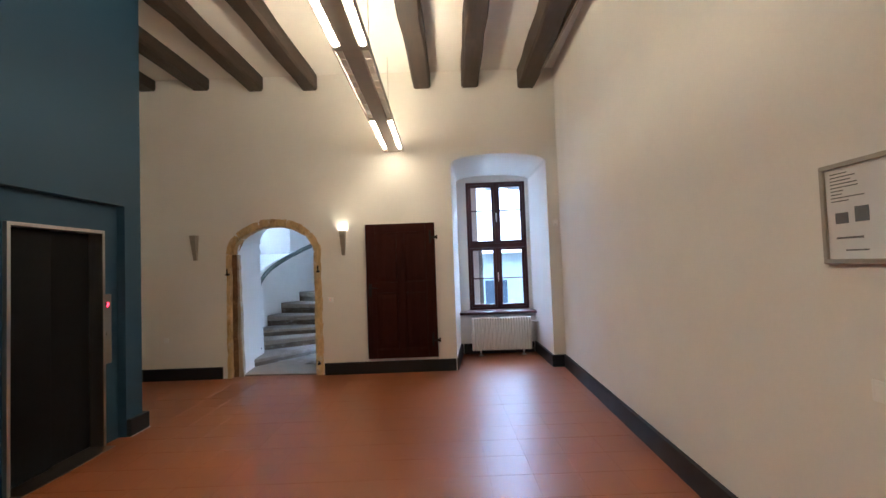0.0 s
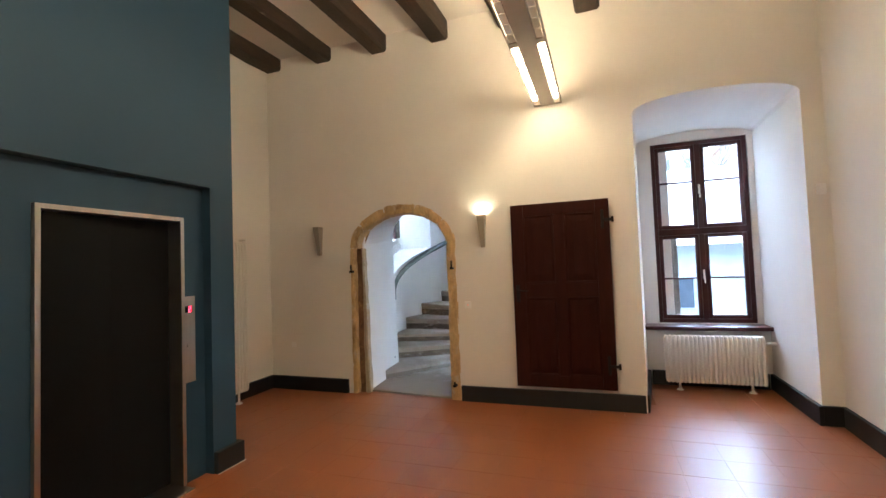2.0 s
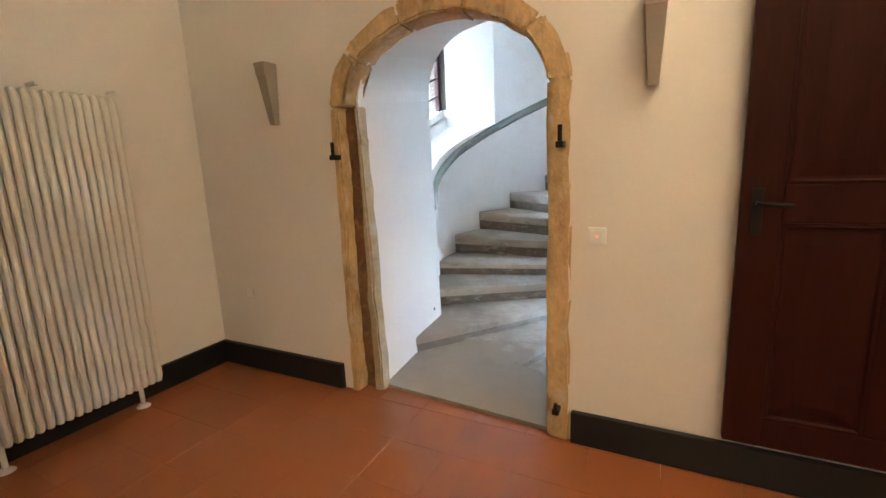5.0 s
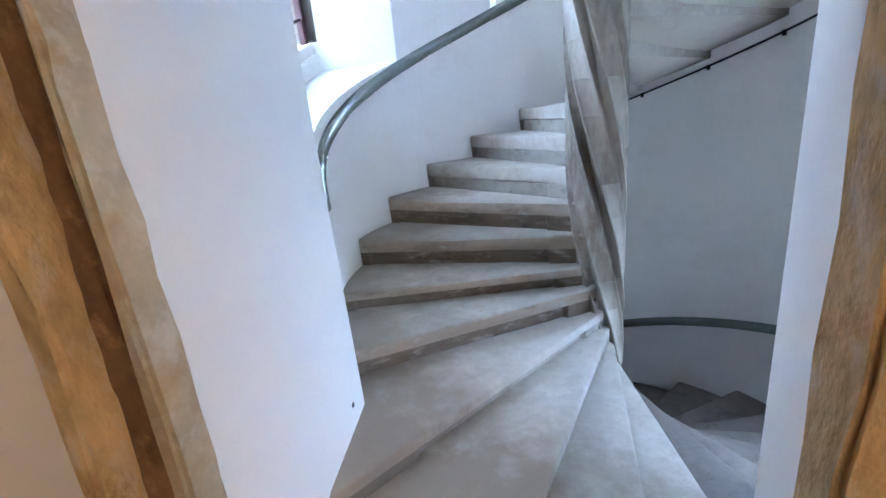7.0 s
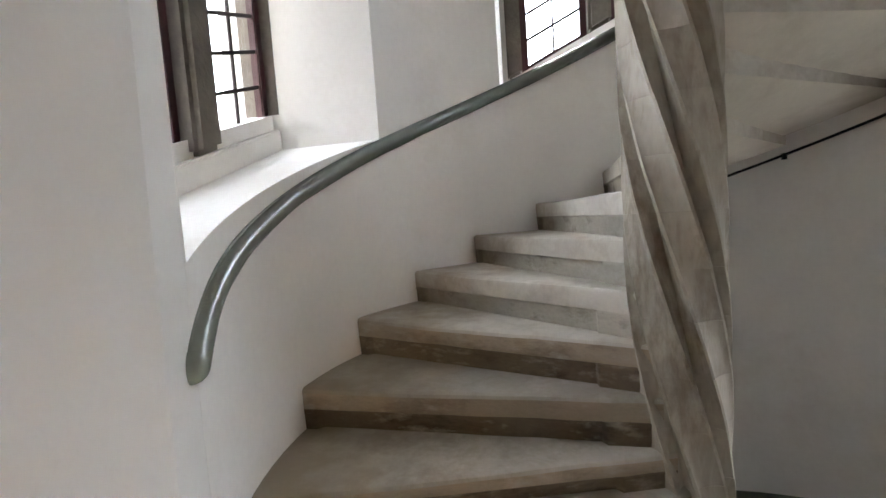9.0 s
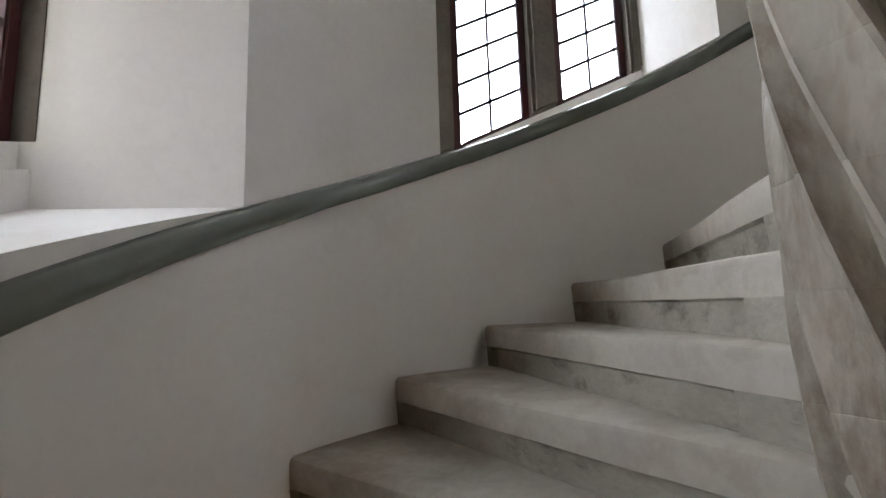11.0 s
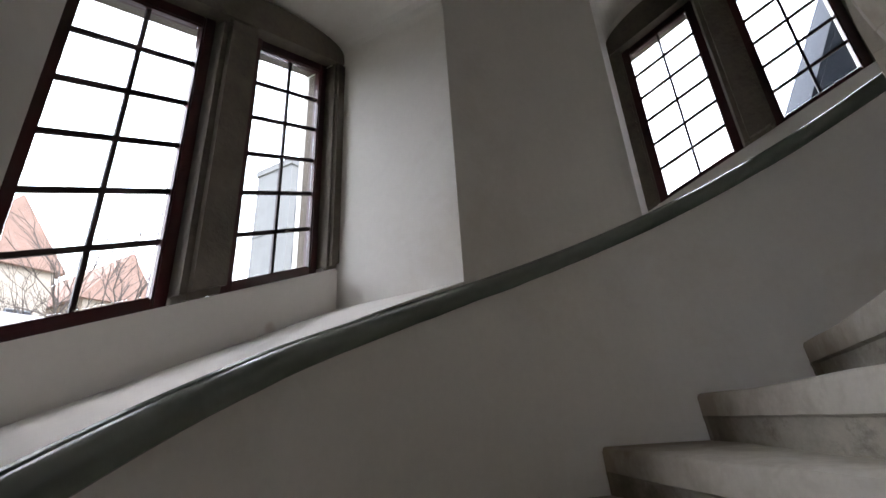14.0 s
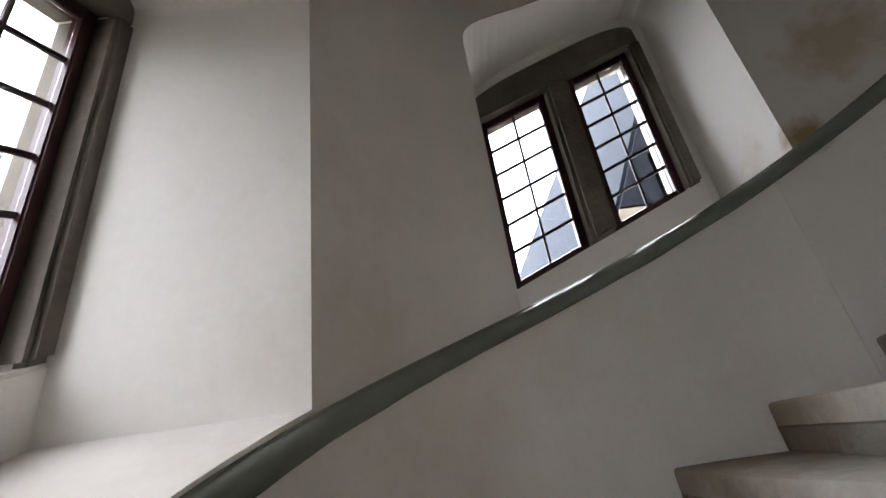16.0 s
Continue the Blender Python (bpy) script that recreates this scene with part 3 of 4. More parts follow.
# handrail, a painted roll built into the wall, in lengths
def handrail(a0, a1, height, radius, label, lengths):
    rail = empty("handrail", Matrix.Translation(on_wall(a0, RW, height(a0))), label, "handrail", "stair handrails")
    o = on_wall(a0, RW, height(a0))
    lengths_made = []
    for j in range(lengths):
        b0, b1 = a0 + (a1 - a0) * j / lengths, a0 + (a1 - a0) * (j + 1) / lengths
        n = max(int(abs(b1 - b0) / 2.5), 4)
        pts = []
        for i in range(n + 1):
            th = b0 + (b1 - b0) * i / n
            pts.append(on_wall(th, RW - 0.003, height(th)) - o + noise.noise_vector(Vector((th * 0.11, 0, 0))) * 0.004)
        lengths_made.append(part("rail_length", tube(pts, [radius * (1 + 0.05 * noise.noise(Vector((th2 * 0.7, j, 3)))) for th2 in range(n + 1)], 16), RAIL, rail, smooth=True))
        bead = [on_wall(b0 + (b1 - b0) * i / n, RW + 0.001, height(b0 + (b1 - b0) * i / n) + radius - 0.001) - o for i in range(n + 1)]
        part("bead", tube(bead, 0.010, 8), RAIL, lengths_made[-1], smooth=True)
    knob = bmesh.new()
    bmesh.ops.create_uvsphere(knob, u_segments=16, v_segments=10, radius=radius * 1.05, matrix=Matrix.Translation(on_wall(a0, RW - 0.003, height(a0)) - o))
    part("end_knob", knob, RAIL, rail, "rounded end of the rail", smooth=True)
    return rail


handrail(208, -150, lambda th: slope_z(th) + 0.865 + min(max((203 - th) * 0.0009, 0), 0.10) - max(th - 193, 0) ** 1.5 * 0.0020, 0.045,
         "glossy grey-green painted handrail let into the stair wall", 8)
handrail(150, 14, lambda th: -0.466 - (th - 24.2) * 0.00745, 0.040, "grey-green painted handrail of the flight going down", 3)
stub = box(-0.007, 0.007, -0.012, 0.012, -0.012, 0.012, 0.003)
tagged(part("iron_stub", stub, IRON), "small dark iron stub at the foot of the passage wall", "hook").matrix_world = pose(-3.19, 7.80, 0.25)

# thin conduit under the soffit
conduit = empty("wall_conduit", pose(*on_wall(50, RW, 0)), "thin dark conduit clipped to the wall under the stair soffit", "conduit")
pts = [on_wall(th, RW - 0.008, slope_z(th) - 0.44 - (70 - th) * 0.0022) - on_wall(50, RW, 0) for th in range(110, -40, -4)]
part("pipe", tube(pts, 0.009, 8), IRON, conduit, smooth=True)
for th in range(106, -30, -17):
    p = on_wall(th, RW - 0.008, slope_z(th) - 0.44 - (70 - th) * 0.0022) - on_wall(50, RW, 0)
    part("clip", box(p.x - 0.012, p.x + 0.012, p.y - 0.012, p.y + 0.012, p.z - 0.03, p.z + 0.012, 0.003), IRON, conduit)


# ---- stair windows ----
def stair_window(th, zc, c, wp, slope, name, taller=0.0):
    base = niche_frame(th, zc, slope)
    def put(u, v, w):
        return base(u, v - 0.069, w - 2.42 + wp)
    o = put(c, 0, 2.42)
    win = empty(name, Matrix.Translation(o), "slanting two-light stair window with oxblood frames and leaded panes", "window", "stair windows", "structure")
    def local(u, v, w):
        return put(u, v, w) - o
    b0, b1 = 1.39 - taller * 0.2, 2.73 + taller
    def slab(name2, u0, u1, v0, v1, w0, w1, material, parent=win, label="", bev=0.008):
        bm = prism([(u0, v0), (u1, v0), (u1, v1), (u0, v1)], w0, w1, local)
        bmesh.ops.bevel(bm, geom=bm.edges[:], offset=bev, segments=2, affect="EDGES")
        return part(name2, bm, material, parent, label)
    # stone surround and mullion
    slab("jamb", c - 0.83, c - 0.695, 1.328, 2.80 + taller, 2.30, 2.58, SURROUND, bev=0.02)
    slab("jamb", c + 0.695, c + 0.80, 1.328, 2.80 + taller, 2.30, 2.58, SURROUND, bev=0.02)
    slab("mullion", c - 0.10, c + 0.10, 1.33, 2.80 + taller, 2.30, 2.55, SURROUND, bev=0.03)
    head = prism(rounded(c - 0.80, c + 0.78, 2.80 + taller, 2.88, 0.20), 2.31, 2.58, local)
    part("lintel", head, SURROUND, win, "dark stone lintel filling the niche's rounded head")
    slab("sill", c - 0.80, c + 0.80, 1.00, 1.325, 2.31, 2.60, STAIRPLASTER, label="white plastered window sill", bev=0.012)
    for sgn in (-1, 1):
        u0 = c + sgn * 0.40 - 0.235
        u1 = u0 + 0.47
        casement = part("casement", prism([(u0 - 0.06, b0 - 0.07), (u0, b0 - 0.07), (u0, b1 + 0.07), (u0 - 0.06, b1 + 0.07)], 2.39, 2.45, local), WINWOOD, win, "oxblood-painted casement")
        slab("stile", u1, u1 + 0.06, b0 - 0.07, b1 + 0.07, 2.39, 2.45, WINWOOD, casement)
        slab("rail", u0, u1, b0 - 0.07, b0, 2.392, 2.448, WINWOOD, casement)
        slab("rail", u0, u1, b1, b1 + 0.07, 2.392, 2.448, WINWOOD, casement)
        for i in range(1, 6):
            v = b0 + (b1 - b0) * i / 6
            slab("glazing_bar", u0, u1, v - 0.012, v + 0.012, 2.405, 2.425, LEAD, casement, bev=0.003)
        slab("glazing_bar", (u0 + u1) / 2 - 0.009, (u0 + u1) / 2 + 0.009, b0, b1, 2.407, 2.427, LEAD, casement, bev=0.003)
        for i in range(6):
            for j in range(2):
                v0, v1 = b0 + (b1 - b0) * i / 6, b0 + (b1 - b0) * (i + 1) / 6
                a0, a1 = u0 + 0.235 * j, u0 + 0.235 * (j + 1)
                pane = part("pane", prism([(a0 + 0.006, v0 + 0.006), (a1 - 0.006, v0 + 0.006), (a1 - 0.006, v1 - 0.006), (a0 + 0.006, v1 - 0.006)], 2.412, 2.416, local), GLASS, casement)
                pane.visible_shadow = False
    return win


for i, (th, zc, cu, wp, slope) in enumerate(NICHES):
    stair_window(th, zc + (-0.11, 0.0, 0.06, 0.0)[i], cu, wp, slope, "window_stair_%d" % (i + 1), (0.0, 0.05, 0.0, 0.0)[i])


# ---- arch ----
def arch_point(t, off):
    """Centre line of the arch's inner edge; t runs from the foot of one jamb over the crown to the other."""
    x0, x1, spring, rise = -3.15, -1.935, 1.86, 0.41
    c, h = (x0 + x1) / 2, (x1 - x0) / 2
    a = math.pi * (1 - t)
    return c + (h + off) * math.cos(a), spring + (rise + off) * math.sin(a)


surround = empty("arch_surround", pose(-2.51, YB, 0), "weathered ochre sandstone arch framing the stair doorway", "arch", kind="structure")


def stone_block(outline, y0, y1, seed, name="stone", material=None):
    bm = prism(outline, y0, y1, lambda u, v, w: Vector((u + 2.51, w - YB, v)))
    bmesh.ops.subdivide_edges(bm, edges=[e for e in bm.edges if e.calc_length() > 0.12], cuts=3, use_grid_fill=True)
    bmesh.ops.bevel(bm, geom=[e for e in bm.edges if e.is_manifold and e.calc_face_angle(0) > 0.6], offset=0.012, segments=2, affect="EDGES")
    for v in bm.verts:
        d = noise.noise_vector(v.co * 9 + Vector((seed, 0, 0))) * 0.015 + noise.noise_vector(v.co * 28 + Vector((0, seed, 0))) * 0.007
        v.co += d
    return part(name, bm, material or OCHRE, surround, smooth=True)


def jamb(x0, x1, lean, y0, y1, seed, material=None):
    """One upright run of weathered stone; its inner edge leans outwards by lean at the springing."""
    pts = [(x0, -0.05), (x1, -0.05)] + [(x1 + lean * z / 1.86, z) for z in (0.5, 1.1, 1.6, 1.862)] + [(x0, 1.862), (x0, 1.1), (x0, 0.5)]
    stone_block(pts, y0, y1, seed, "jamb_stone", material)


jamb(-3.268, -3.208, 0.0, YB - 0.014, 6.89, 1)
jamb(-3.128, -3.055, -0.05, 6.790, 6.89, 4, PALEOCHRE)
# groove between the jamb stones: brown stain with the groove's shadow painted in
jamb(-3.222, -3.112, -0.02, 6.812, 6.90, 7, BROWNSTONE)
jamb(-1.935, -1.812, 0.0, YB - 0.014, 6.835, 11)
nv = 5
for i in range(nv):
    t0, t1 = i / nv, (i + 1) / nv
    ts = [t0 + (t1 - t0) * j / 6 for j in range(7)]
    outline = [arch_point(t, -0.006) for t in ts] + [arch_point(t, 0.12) for t in ts[::-1]]
    stone_block(outline, YB - 0.012, 6.90, i + 20, "voussoir")
for x, z in ((-3.225, 1.545), (-1.86, 1.545), (-1.872, 0.165)):
    pin = bmesh.new()
    box(x - 0.018, x + 0.018, YB - 0.075, YB - 0.005, z, z + 0.03, 0.004, pin)
    merge(pin, tube([(x, YB - 0.06, z + 0.005), (x, YB - 0.06, z + (0.105 if z > 1 else 0.06))], 0.011, 10))
    thing("hinge_pintle", pin, IRON, "black wrought-iron hinge pintle in the stone jamb", "hinge", "arch pintles", smooth=True)


# ---- room things ----
def panel_door():
    d = empty("door_leaf", pose(-0.607, YB - 0.03, 0.225), "dark brown four-panel wooden door leaf hung flat against the wall", "door")
    w, h, t = 1.045, 2.015, 0.045
    s = 0.14
    def member(name, x0, x1, z0, z1, y0=-t, y1=0.0, bev=0.005):
        return part(name, box(x0, x1, y0, y1, z0, z1, bev), DOORWOOD, d)
    member("stile", -w / 2, -w / 2 + s, 0, h)
    member("stile", w / 2 - s, w / 2, 0, h)
    member("muntin", -0.055, 0.055, 0.13, h - 0.13, -t + 0.001)
    for z0, z1 in ((0, 0.13), (0.98, 1.13), (h - 0.13, h)):
        member("cross_rail", -w / 2 + s, w / 2 - s, z0, z1, -t + 0.002)
    for x0, x1 in ((-w / 2 + s, -0.055), (0.055, w / 2 - s)):
        for z0, z1 in ((0.13, 0.98), (1.13, h - 0.13)):
            bm = bmesh.new()
            def rect(m, y):
                return [bm.verts.new(p) for p in ((x0 + m, y, z0 + m), (x1 - m, y, z0 + m), (x1 - m, y, z1 - m), (x0 + m, y, z1 - m))]
            loops = [rect(0, -t + 0.004), rect(0.012, -t + 0.002), rect(0.02, -t + 0.012), rect(0.03, -t + 0.013), rect(0.085, -t + 0.007), rect(0.09, -t + 0.006)]
            for a, b in zip(loops, loops[1:]):
                for k in range(4):
                    bm.faces.new((a[k], a[(k + 1) % 4], b[(k + 1) % 4], b[k]))
            bm.faces.new(loops[-1])
            back = rect(0, -0.004)
            bm.faces.new(back)
            for k in range(4):
                bm.faces.new((loops[0][k], back[k], back[(k + 1) % 4], loops[0][(k + 1) % 4]))
            part("raised_panel", bm, DOORWOOD, d)
    plate = part("lock_plate", box(-w / 2 + 0.035, -w / 2 + 0.075, -t - 0.006, -t, 0.93, 1.12, 0.003), IRON, d)
    lever = tube([(-w / 2 + 0.055, -t, 1.06), (-w / 2 + 0.055, -t - 0.045, 1.06), (-w / 2 + 0.075, -t - 0.052, 1.06), (-w / 2 + 0.165, -t - 0.048, 1.052)], 0.008, 10)
    part("handle", lever, IRON, plate, "black lever handle", smooth=True)
    for z in (0.25, 1.79):
        hb = box(w / 2 - 0.085, w / 2 - 0.055, -t - 0.005, -t, z - 0.09, z + 0.11, 0.002)
        box(w / 2 - 0.06, w / 2 + 0.03, -t - 0.009, -t - 0.001, z - 0.016, z + 0.016, 0.003, hb)
        merge(hb, tube([(w / 2 + 0.03, -t - 0.004, z - 0.03), (w / 2 + 0.03, -t - 0.004, z + 0.03)], 0.013, 10))
        part("hinge", hb, IRON, d, "black iron strap hinge")
    return d


panel_door()


def sconce(x, lit):
    s = empty("wall_sconce", pose(x, YB, 1.79), "tapered grey metal wall uplight, " + ("switched on with a warm glow" if lit else "switched off"), "wall lamp", "wall sconces")
    bm = bmesh.new()
    lo = [bm.verts.new(p) for p in ((-0.022, -0.012, 0), (0.022, -0.012, 0), (0.022, -0.05, 0.0), (-0.022, -0.05, 0.0))]
    hi = [bm.verts.new(p) for p in ((-0.045, -0.012, 0.375), (0.045, -0.012, 0.375), (0.045, -0.115, 0.375), (-0.045, -0.115, 0.375))]
    hi2 = [bm.verts.new((v.co.x * 0.88, -0.0635 + (v.co.y + 0.0635) * 0.88, 0.375)) for v in hi]
    lo2 = [bm.verts.new((v.co.x * 0.88, -0.0635 + (v.co.y + 0.0635) * 0.88, 0.30)) for v in hi]
    bm.faces.new(lo); bm.faces.new(lo2)
    for a, b in ((lo, hi), (hi, hi2), (hi2, lo2)):
        for k in range(4):
            bm.faces.new((a[k], a[(k + 1) % 4], b[(k + 1) % 4], b[k]))
    part("shade", bm, ALU, s, "tapered grey metal shade")
    part("bracket", box(-0.02, 0.02, -0.012, 0.0, 0.1, 0.28, 0.002), ALU, s)
    bulb = bmesh.new()
    bmesh.ops.create_uvsphere(bulb, u_segments=12, v_segments=8, radius=0.024, matrix=Matrix.Translation((0, -0.064, 0.336)))
    part("bulb", bulb, SCONCE_LIT if lit else PLASTIC, s, "frosted bulb", smooth=True)
    return s


sconce(-1.472, True)
sconce(-3.71, False)

sw = empty("light_switch", pose(-1.69, YB, 1.12), "white plastic rocker light switch with a red pilot lamp", "switch")
part("frame", box(-0.041, 0.041, -0.011, 0, -0.041, 0.041, 0.005), PLASTIC, sw)
part("rocker", box(-0.028, 0.028, -0.016, -0.011, -0.028, 0.028, 0.003), PLASTIC, sw)
part("pilot_lamp", box(-0.006, 0.006, -0.018, -0.016, -0.004, 0.004, 0.001), glow("pilot_red", (1.0, 0.12, 0.05), 1.5), sw, "red pilot lamp")

sensor = empty("motion_sensor", pose(1.765, YB, 2.17), "small white wall-mounted movement sensor", "sensor")
part("body", box(-0.035, 0.035, -0.035, 0, -0.05, 0.05, 0.010), PLASTIC, sensor)
eye = bmesh.new()
bmesh.ops.create_uvsphere(eye, u_segments=14, v_segments=8, radius=0.028, matrix=Matrix.Translation((0, -0.035, -0.012)))
part("lens", eye, PLASTIC, sensor, smooth=True)


def window_room():
    w = empty("window_room", pose(1.05, 8.22, 0.74), "oxblood-painted four-light casement window in the deep niche", "window", kind="structure")
    W, H = 1.10, 2.36
    def bar(name, x0, x1, z0, z1, y0=-0.035, y1=0.035, parent=w, mt=WINWOOD, bev=0.006, label=""):
        return part(name, box(x0, x1, y0, y1, z0, z1, bev), mt, parent, label)
    bar("frame_post", -W / 2, -W / 2 + 0.05, 0, H)
    bar("frame_post", W / 2 - 0.05, W / 2, 0, H)
    bar("frame_rail", -W / 2 + 0.05, W / 2 - 0.05, 0, 0.05, -0.034)
    bar("frame_rail", -W / 2 + 0.05, W / 2 - 0.05, H - 0.05, H, -0.034)
    bar("transom", -W / 2 + 0.05, W / 2 - 0.05, 1.14, 1.22, -0.045)
    bar("mullion", -0.03, 0.03, 0.05, 1.14, -0.042)
    bar("mullion", -0.03, 0.03, 1.22, H - 0.05, -0.042)
    for x0, x1 in ((-W / 2 + 0.052, -0.032), (0.032, W / 2 - 0.052)):
        for z0, z1, bz in ((0.052, 1.138, 0.575), (1.222, H - 0.052, 1.83)):
            c = bar("casement", x0, x0 + 0.045, z0, z1, -0.03, 0.02)
            bar("stile", x1 - 0.045, x1, z0, z1, -0.03, 0.02, c)
            bar("casement_rail", x0 + 0.045, x1 - 0.045, z0, z0 + 0.05, -0.029, 0.019, c)
            bar("casement_rail", x0 + 0.045, x1 - 0.045, z1 - 0.045, z1, -0.029, 0.019, c)
            bar("glazing_bar", x0 + 0.045, x1 - 0.045, bz - 0.011, bz + 0.011, -0.022, 0.015, c, bev=0.003)
            for a, b in ((z0 + 0.05, bz - 0.011), (bz + 0.011, z1 - 0.045)):
                p = part("pane", box(x0 + 0.045, x1 - 0.045, -0.005, 0.0, a, b), GLASS, c)
                p.visible_shadow = False
    for z in (0.62, 1.72):
        hb = box(-0.012, 0.012, -0.055, -0.042, z - 0.06, z + 0.06, 0.003)
        merge(hb, tube([(0, -0.055, z), (0, -0.075, z), (0, -0.082, z - 0.02), (0, -0.08, z - 0.11)], 0.008, 8))
        part("handle", hb, PLASTIC, w, "pale window handle", smooth=True)
    return w


window_room()
thing("window_sill", box(0.29, 1.68, 7.84, 8.20, 0.69, 0.735, 0.008), WINWOOD, "oxblood-painted wooden window board above the radiator", "window sill", kind="structure")


def radiator(name, m, count, pitch, height, z0, label, depth=0.10):
    r = empty(name, m, label, "radiator")
    L = count * pitch
    for i in range(count):
        x = -L / 2 + pitch * (i + 0.5)
        bm = bmesh.new()
        rr = pitch * 0.43
        for y in (-depth / 2, depth / 2):
            tube([(x, y * 0.2, z0 + height - 0.02), (x, y * 0.75, z0 + height - 0.025), (x, y, z0 + height - 0.055), (x, y, z0 + 0.055), (x, y * 0.75, z0 + 0.025), (x, y * 0.2, z0 + 0.02)], rr, 8, bm)
        part("column", bm, ENAMEL, r, smooth=True)
    for z in (z0 + 0.035, z0 + height - 0.035):
        part("header", tube([(-L / 2, 0, z), (L / 2, 0, z)], 0.017, 10), ENAMEL, r, smooth=True)
    for x in (-L * 0.36, L * 0.36):
        foot = tube([(x, -depth * 0.2, z0 + 0.03), (x, -depth * 0.2, 0.02)], 0.014, 10)
        merge(foot, tube([(x, -depth * 0.2, 0.02), (x, -depth * 0.2, 0.004), (x, -depth * 0.2, 0.0)], [0.022, 0.040, 0.042], 14))
        part("foot", foot, ENAMEL, r, smooth=True)
    return r, L


r1, L1 = radiator("radiator", pose(1.01, 7.74, 0), 23, 0.045, 0.575, 0.08, "low white tubular column radiator under the niche window", 0.12)
valve = tube([(L1 / 2 - 0.01, 0, 0.56), (L1 / 2 + 0.05, 0, 0.56)], [0.012, 0.012], 10)
merge(valve, tube([(L1 / 2 + 0.03, 0, 0.56), (L1 / 2 + 0.12, 0, 0.56)], 0.020, 12))
part("thermostat", valve, PLASTIC, r1, "white thermostat head", smooth=True)
r2, L2 = radiator("radiator", pose(XL + 0.10, 5.66, 0, 0, 0, 90), 21, 0.046, 1.86, 0.12, "tall white tubular column radiator on the side wall", 0.09)
for x in (-0.30, 0.12, L2 / 2 + 0.03):
    part("wall_bracket", box(x - 0.01, x + 0.01, -0.01, 0.10, 2.00, 2.02, 0.003), ENAMEL, r2)


# pendant luminaire of the room
lum = empty("ceiling_luminaire", pose(-0.665, 4.0, 3.35), "long bronze-grey pendant light with warm lit tubes at both ends", "ceiling lamp")
# the southern run with its lit tubes is unseen, added to brighten the room
Y0, Y1 = -6.2, 2.735
house = bmesh.new()
box(-0.075, 0.075, Y0, Y1, 0.0, 0.07, 0.006, house)
for s in (-1, 1):
    box(s * 0.146 - 0.005, s * 0.146 + 0.005, Y0, Y1, 0.0, 0.05, 0.002, house)
for y in (Y0, -4.4, -2.45, -0.50, 1.25, Y1):
    box(-0.151, 0.151, y - 0.04, y + 0.04, 0.001, 0.069, 0.004, house)
part("housing", house, ALU, lum)
LIT_Y = ((Y0 + 0.05, -4.45), (-2.40, -0.55), (1.30, Y1 - 0.20))
for s in (-1, 1):
    for a, b in LIT_Y:
        part("tube", tube([(s * 0.110, a, 0.014), (s * 0.110, b, 0.014)], 0.024, 12), LIT, lum, "lit warm fluorescent tube", smooth=True)
    for a, b in LIT_Y:
        for i in range(1, 7):
            y = a + (b - a) * i / 7
            part("divider", box(s * 0.110 - 0.030, s * 0.110 + 0.030, y - 0.006, y + 0.006, -0.013, 0.012, 0.002), ALU, lum)
    for i in range(11):
        a = -0.44 + 0.152 * i
        part("louvre", box(s * 0.108 - 0.026, s * 0.108 + 0.026, a, a + 0.135, 0.012, 0.022, 0.004), ENAMEL, lum, "unlit pale louvre panel")
for s in (-1, 1):
    part("uplight", tube([(s * 0.055, Y0 + 0.1, 0.088), (s * 0.055, Y1 - 1.1, 0.088)], 0.014, 10), UPLIT, lum, "lit warm tube on top of the housing", smooth=True)
for y in (-5.2, -2.0, 0.5, 2.2):
    part("suspension", tube([(0, y, 0.07), (0, y, ZC - 3.35)], 0.004, 6), STEEL, lum)


# lift front
door = empty("lift_door", pose(BLUEX - 0.145, 3.77, 0), "black sliding lift door in a brushed steel frame", "lift door")
part("door_panel", box(-0.03, 0, -0.46, 0.0, 0.01, 2.0, 0.003), BLACKDOOR, door)
part("door_panel", box(-0.055, -0.032, 0.0, 0.46, 0.01, 2.0, 0.003), BLACKDOOR, door)
frame_parts = ((-0.48, -0.45, 0, 2.03), (0.45, 0.48, 0, 2.03), (-0.45, 0.45, 2.0, 2.03))
for y0, y1, z0, z1 in frame_parts:
    part("steel_frame", box(-0.06, 0.098, y0, y1, z0, z1, 0.002), STEEL, door, "brushed steel frame")
part("sill_plate", box(-0.06, 0.20, -0.46, 0.46, 0.0, 0.006, 0.001), STEEL, door, "worn metal door sill")
panel = empty("lift_call_panel", pose(BLUEX - 0.08, 4.30, 1.09), "brushed steel lift call panel with a red floor display", "call panel")
part("plate", box(0, 0.008, -0.055, 0.06, -0.335, 0.33, 0.002), STEEL, panel)
disp = part("display", box(0.008, 0.010, -0.032, 0.034, 0.205, 0.255, 0.001), BLACKDOOR, panel, "black display window")
for y0, y1, z0, z1 in ((0.0, 0.018, 0.246, 0.250), (0.0, 0.018, 0.228, 0.232), (0.0, 0.018, 0.210, 0.214), (0.016, 0.020, 0.230, 0.248), (-0.002, 0.002, 0.212, 0.230)):
    part("segment", box(0.010, 0.0115, y0, y1, z0, z1), LED, disp, "glowing red display segment")
btn = tube([(0.008, 0.0, -0.05), (0.014, 0.0, -0.05)], 0.016, 16)
part("button", btn, STEEL, panel, smooth=True)

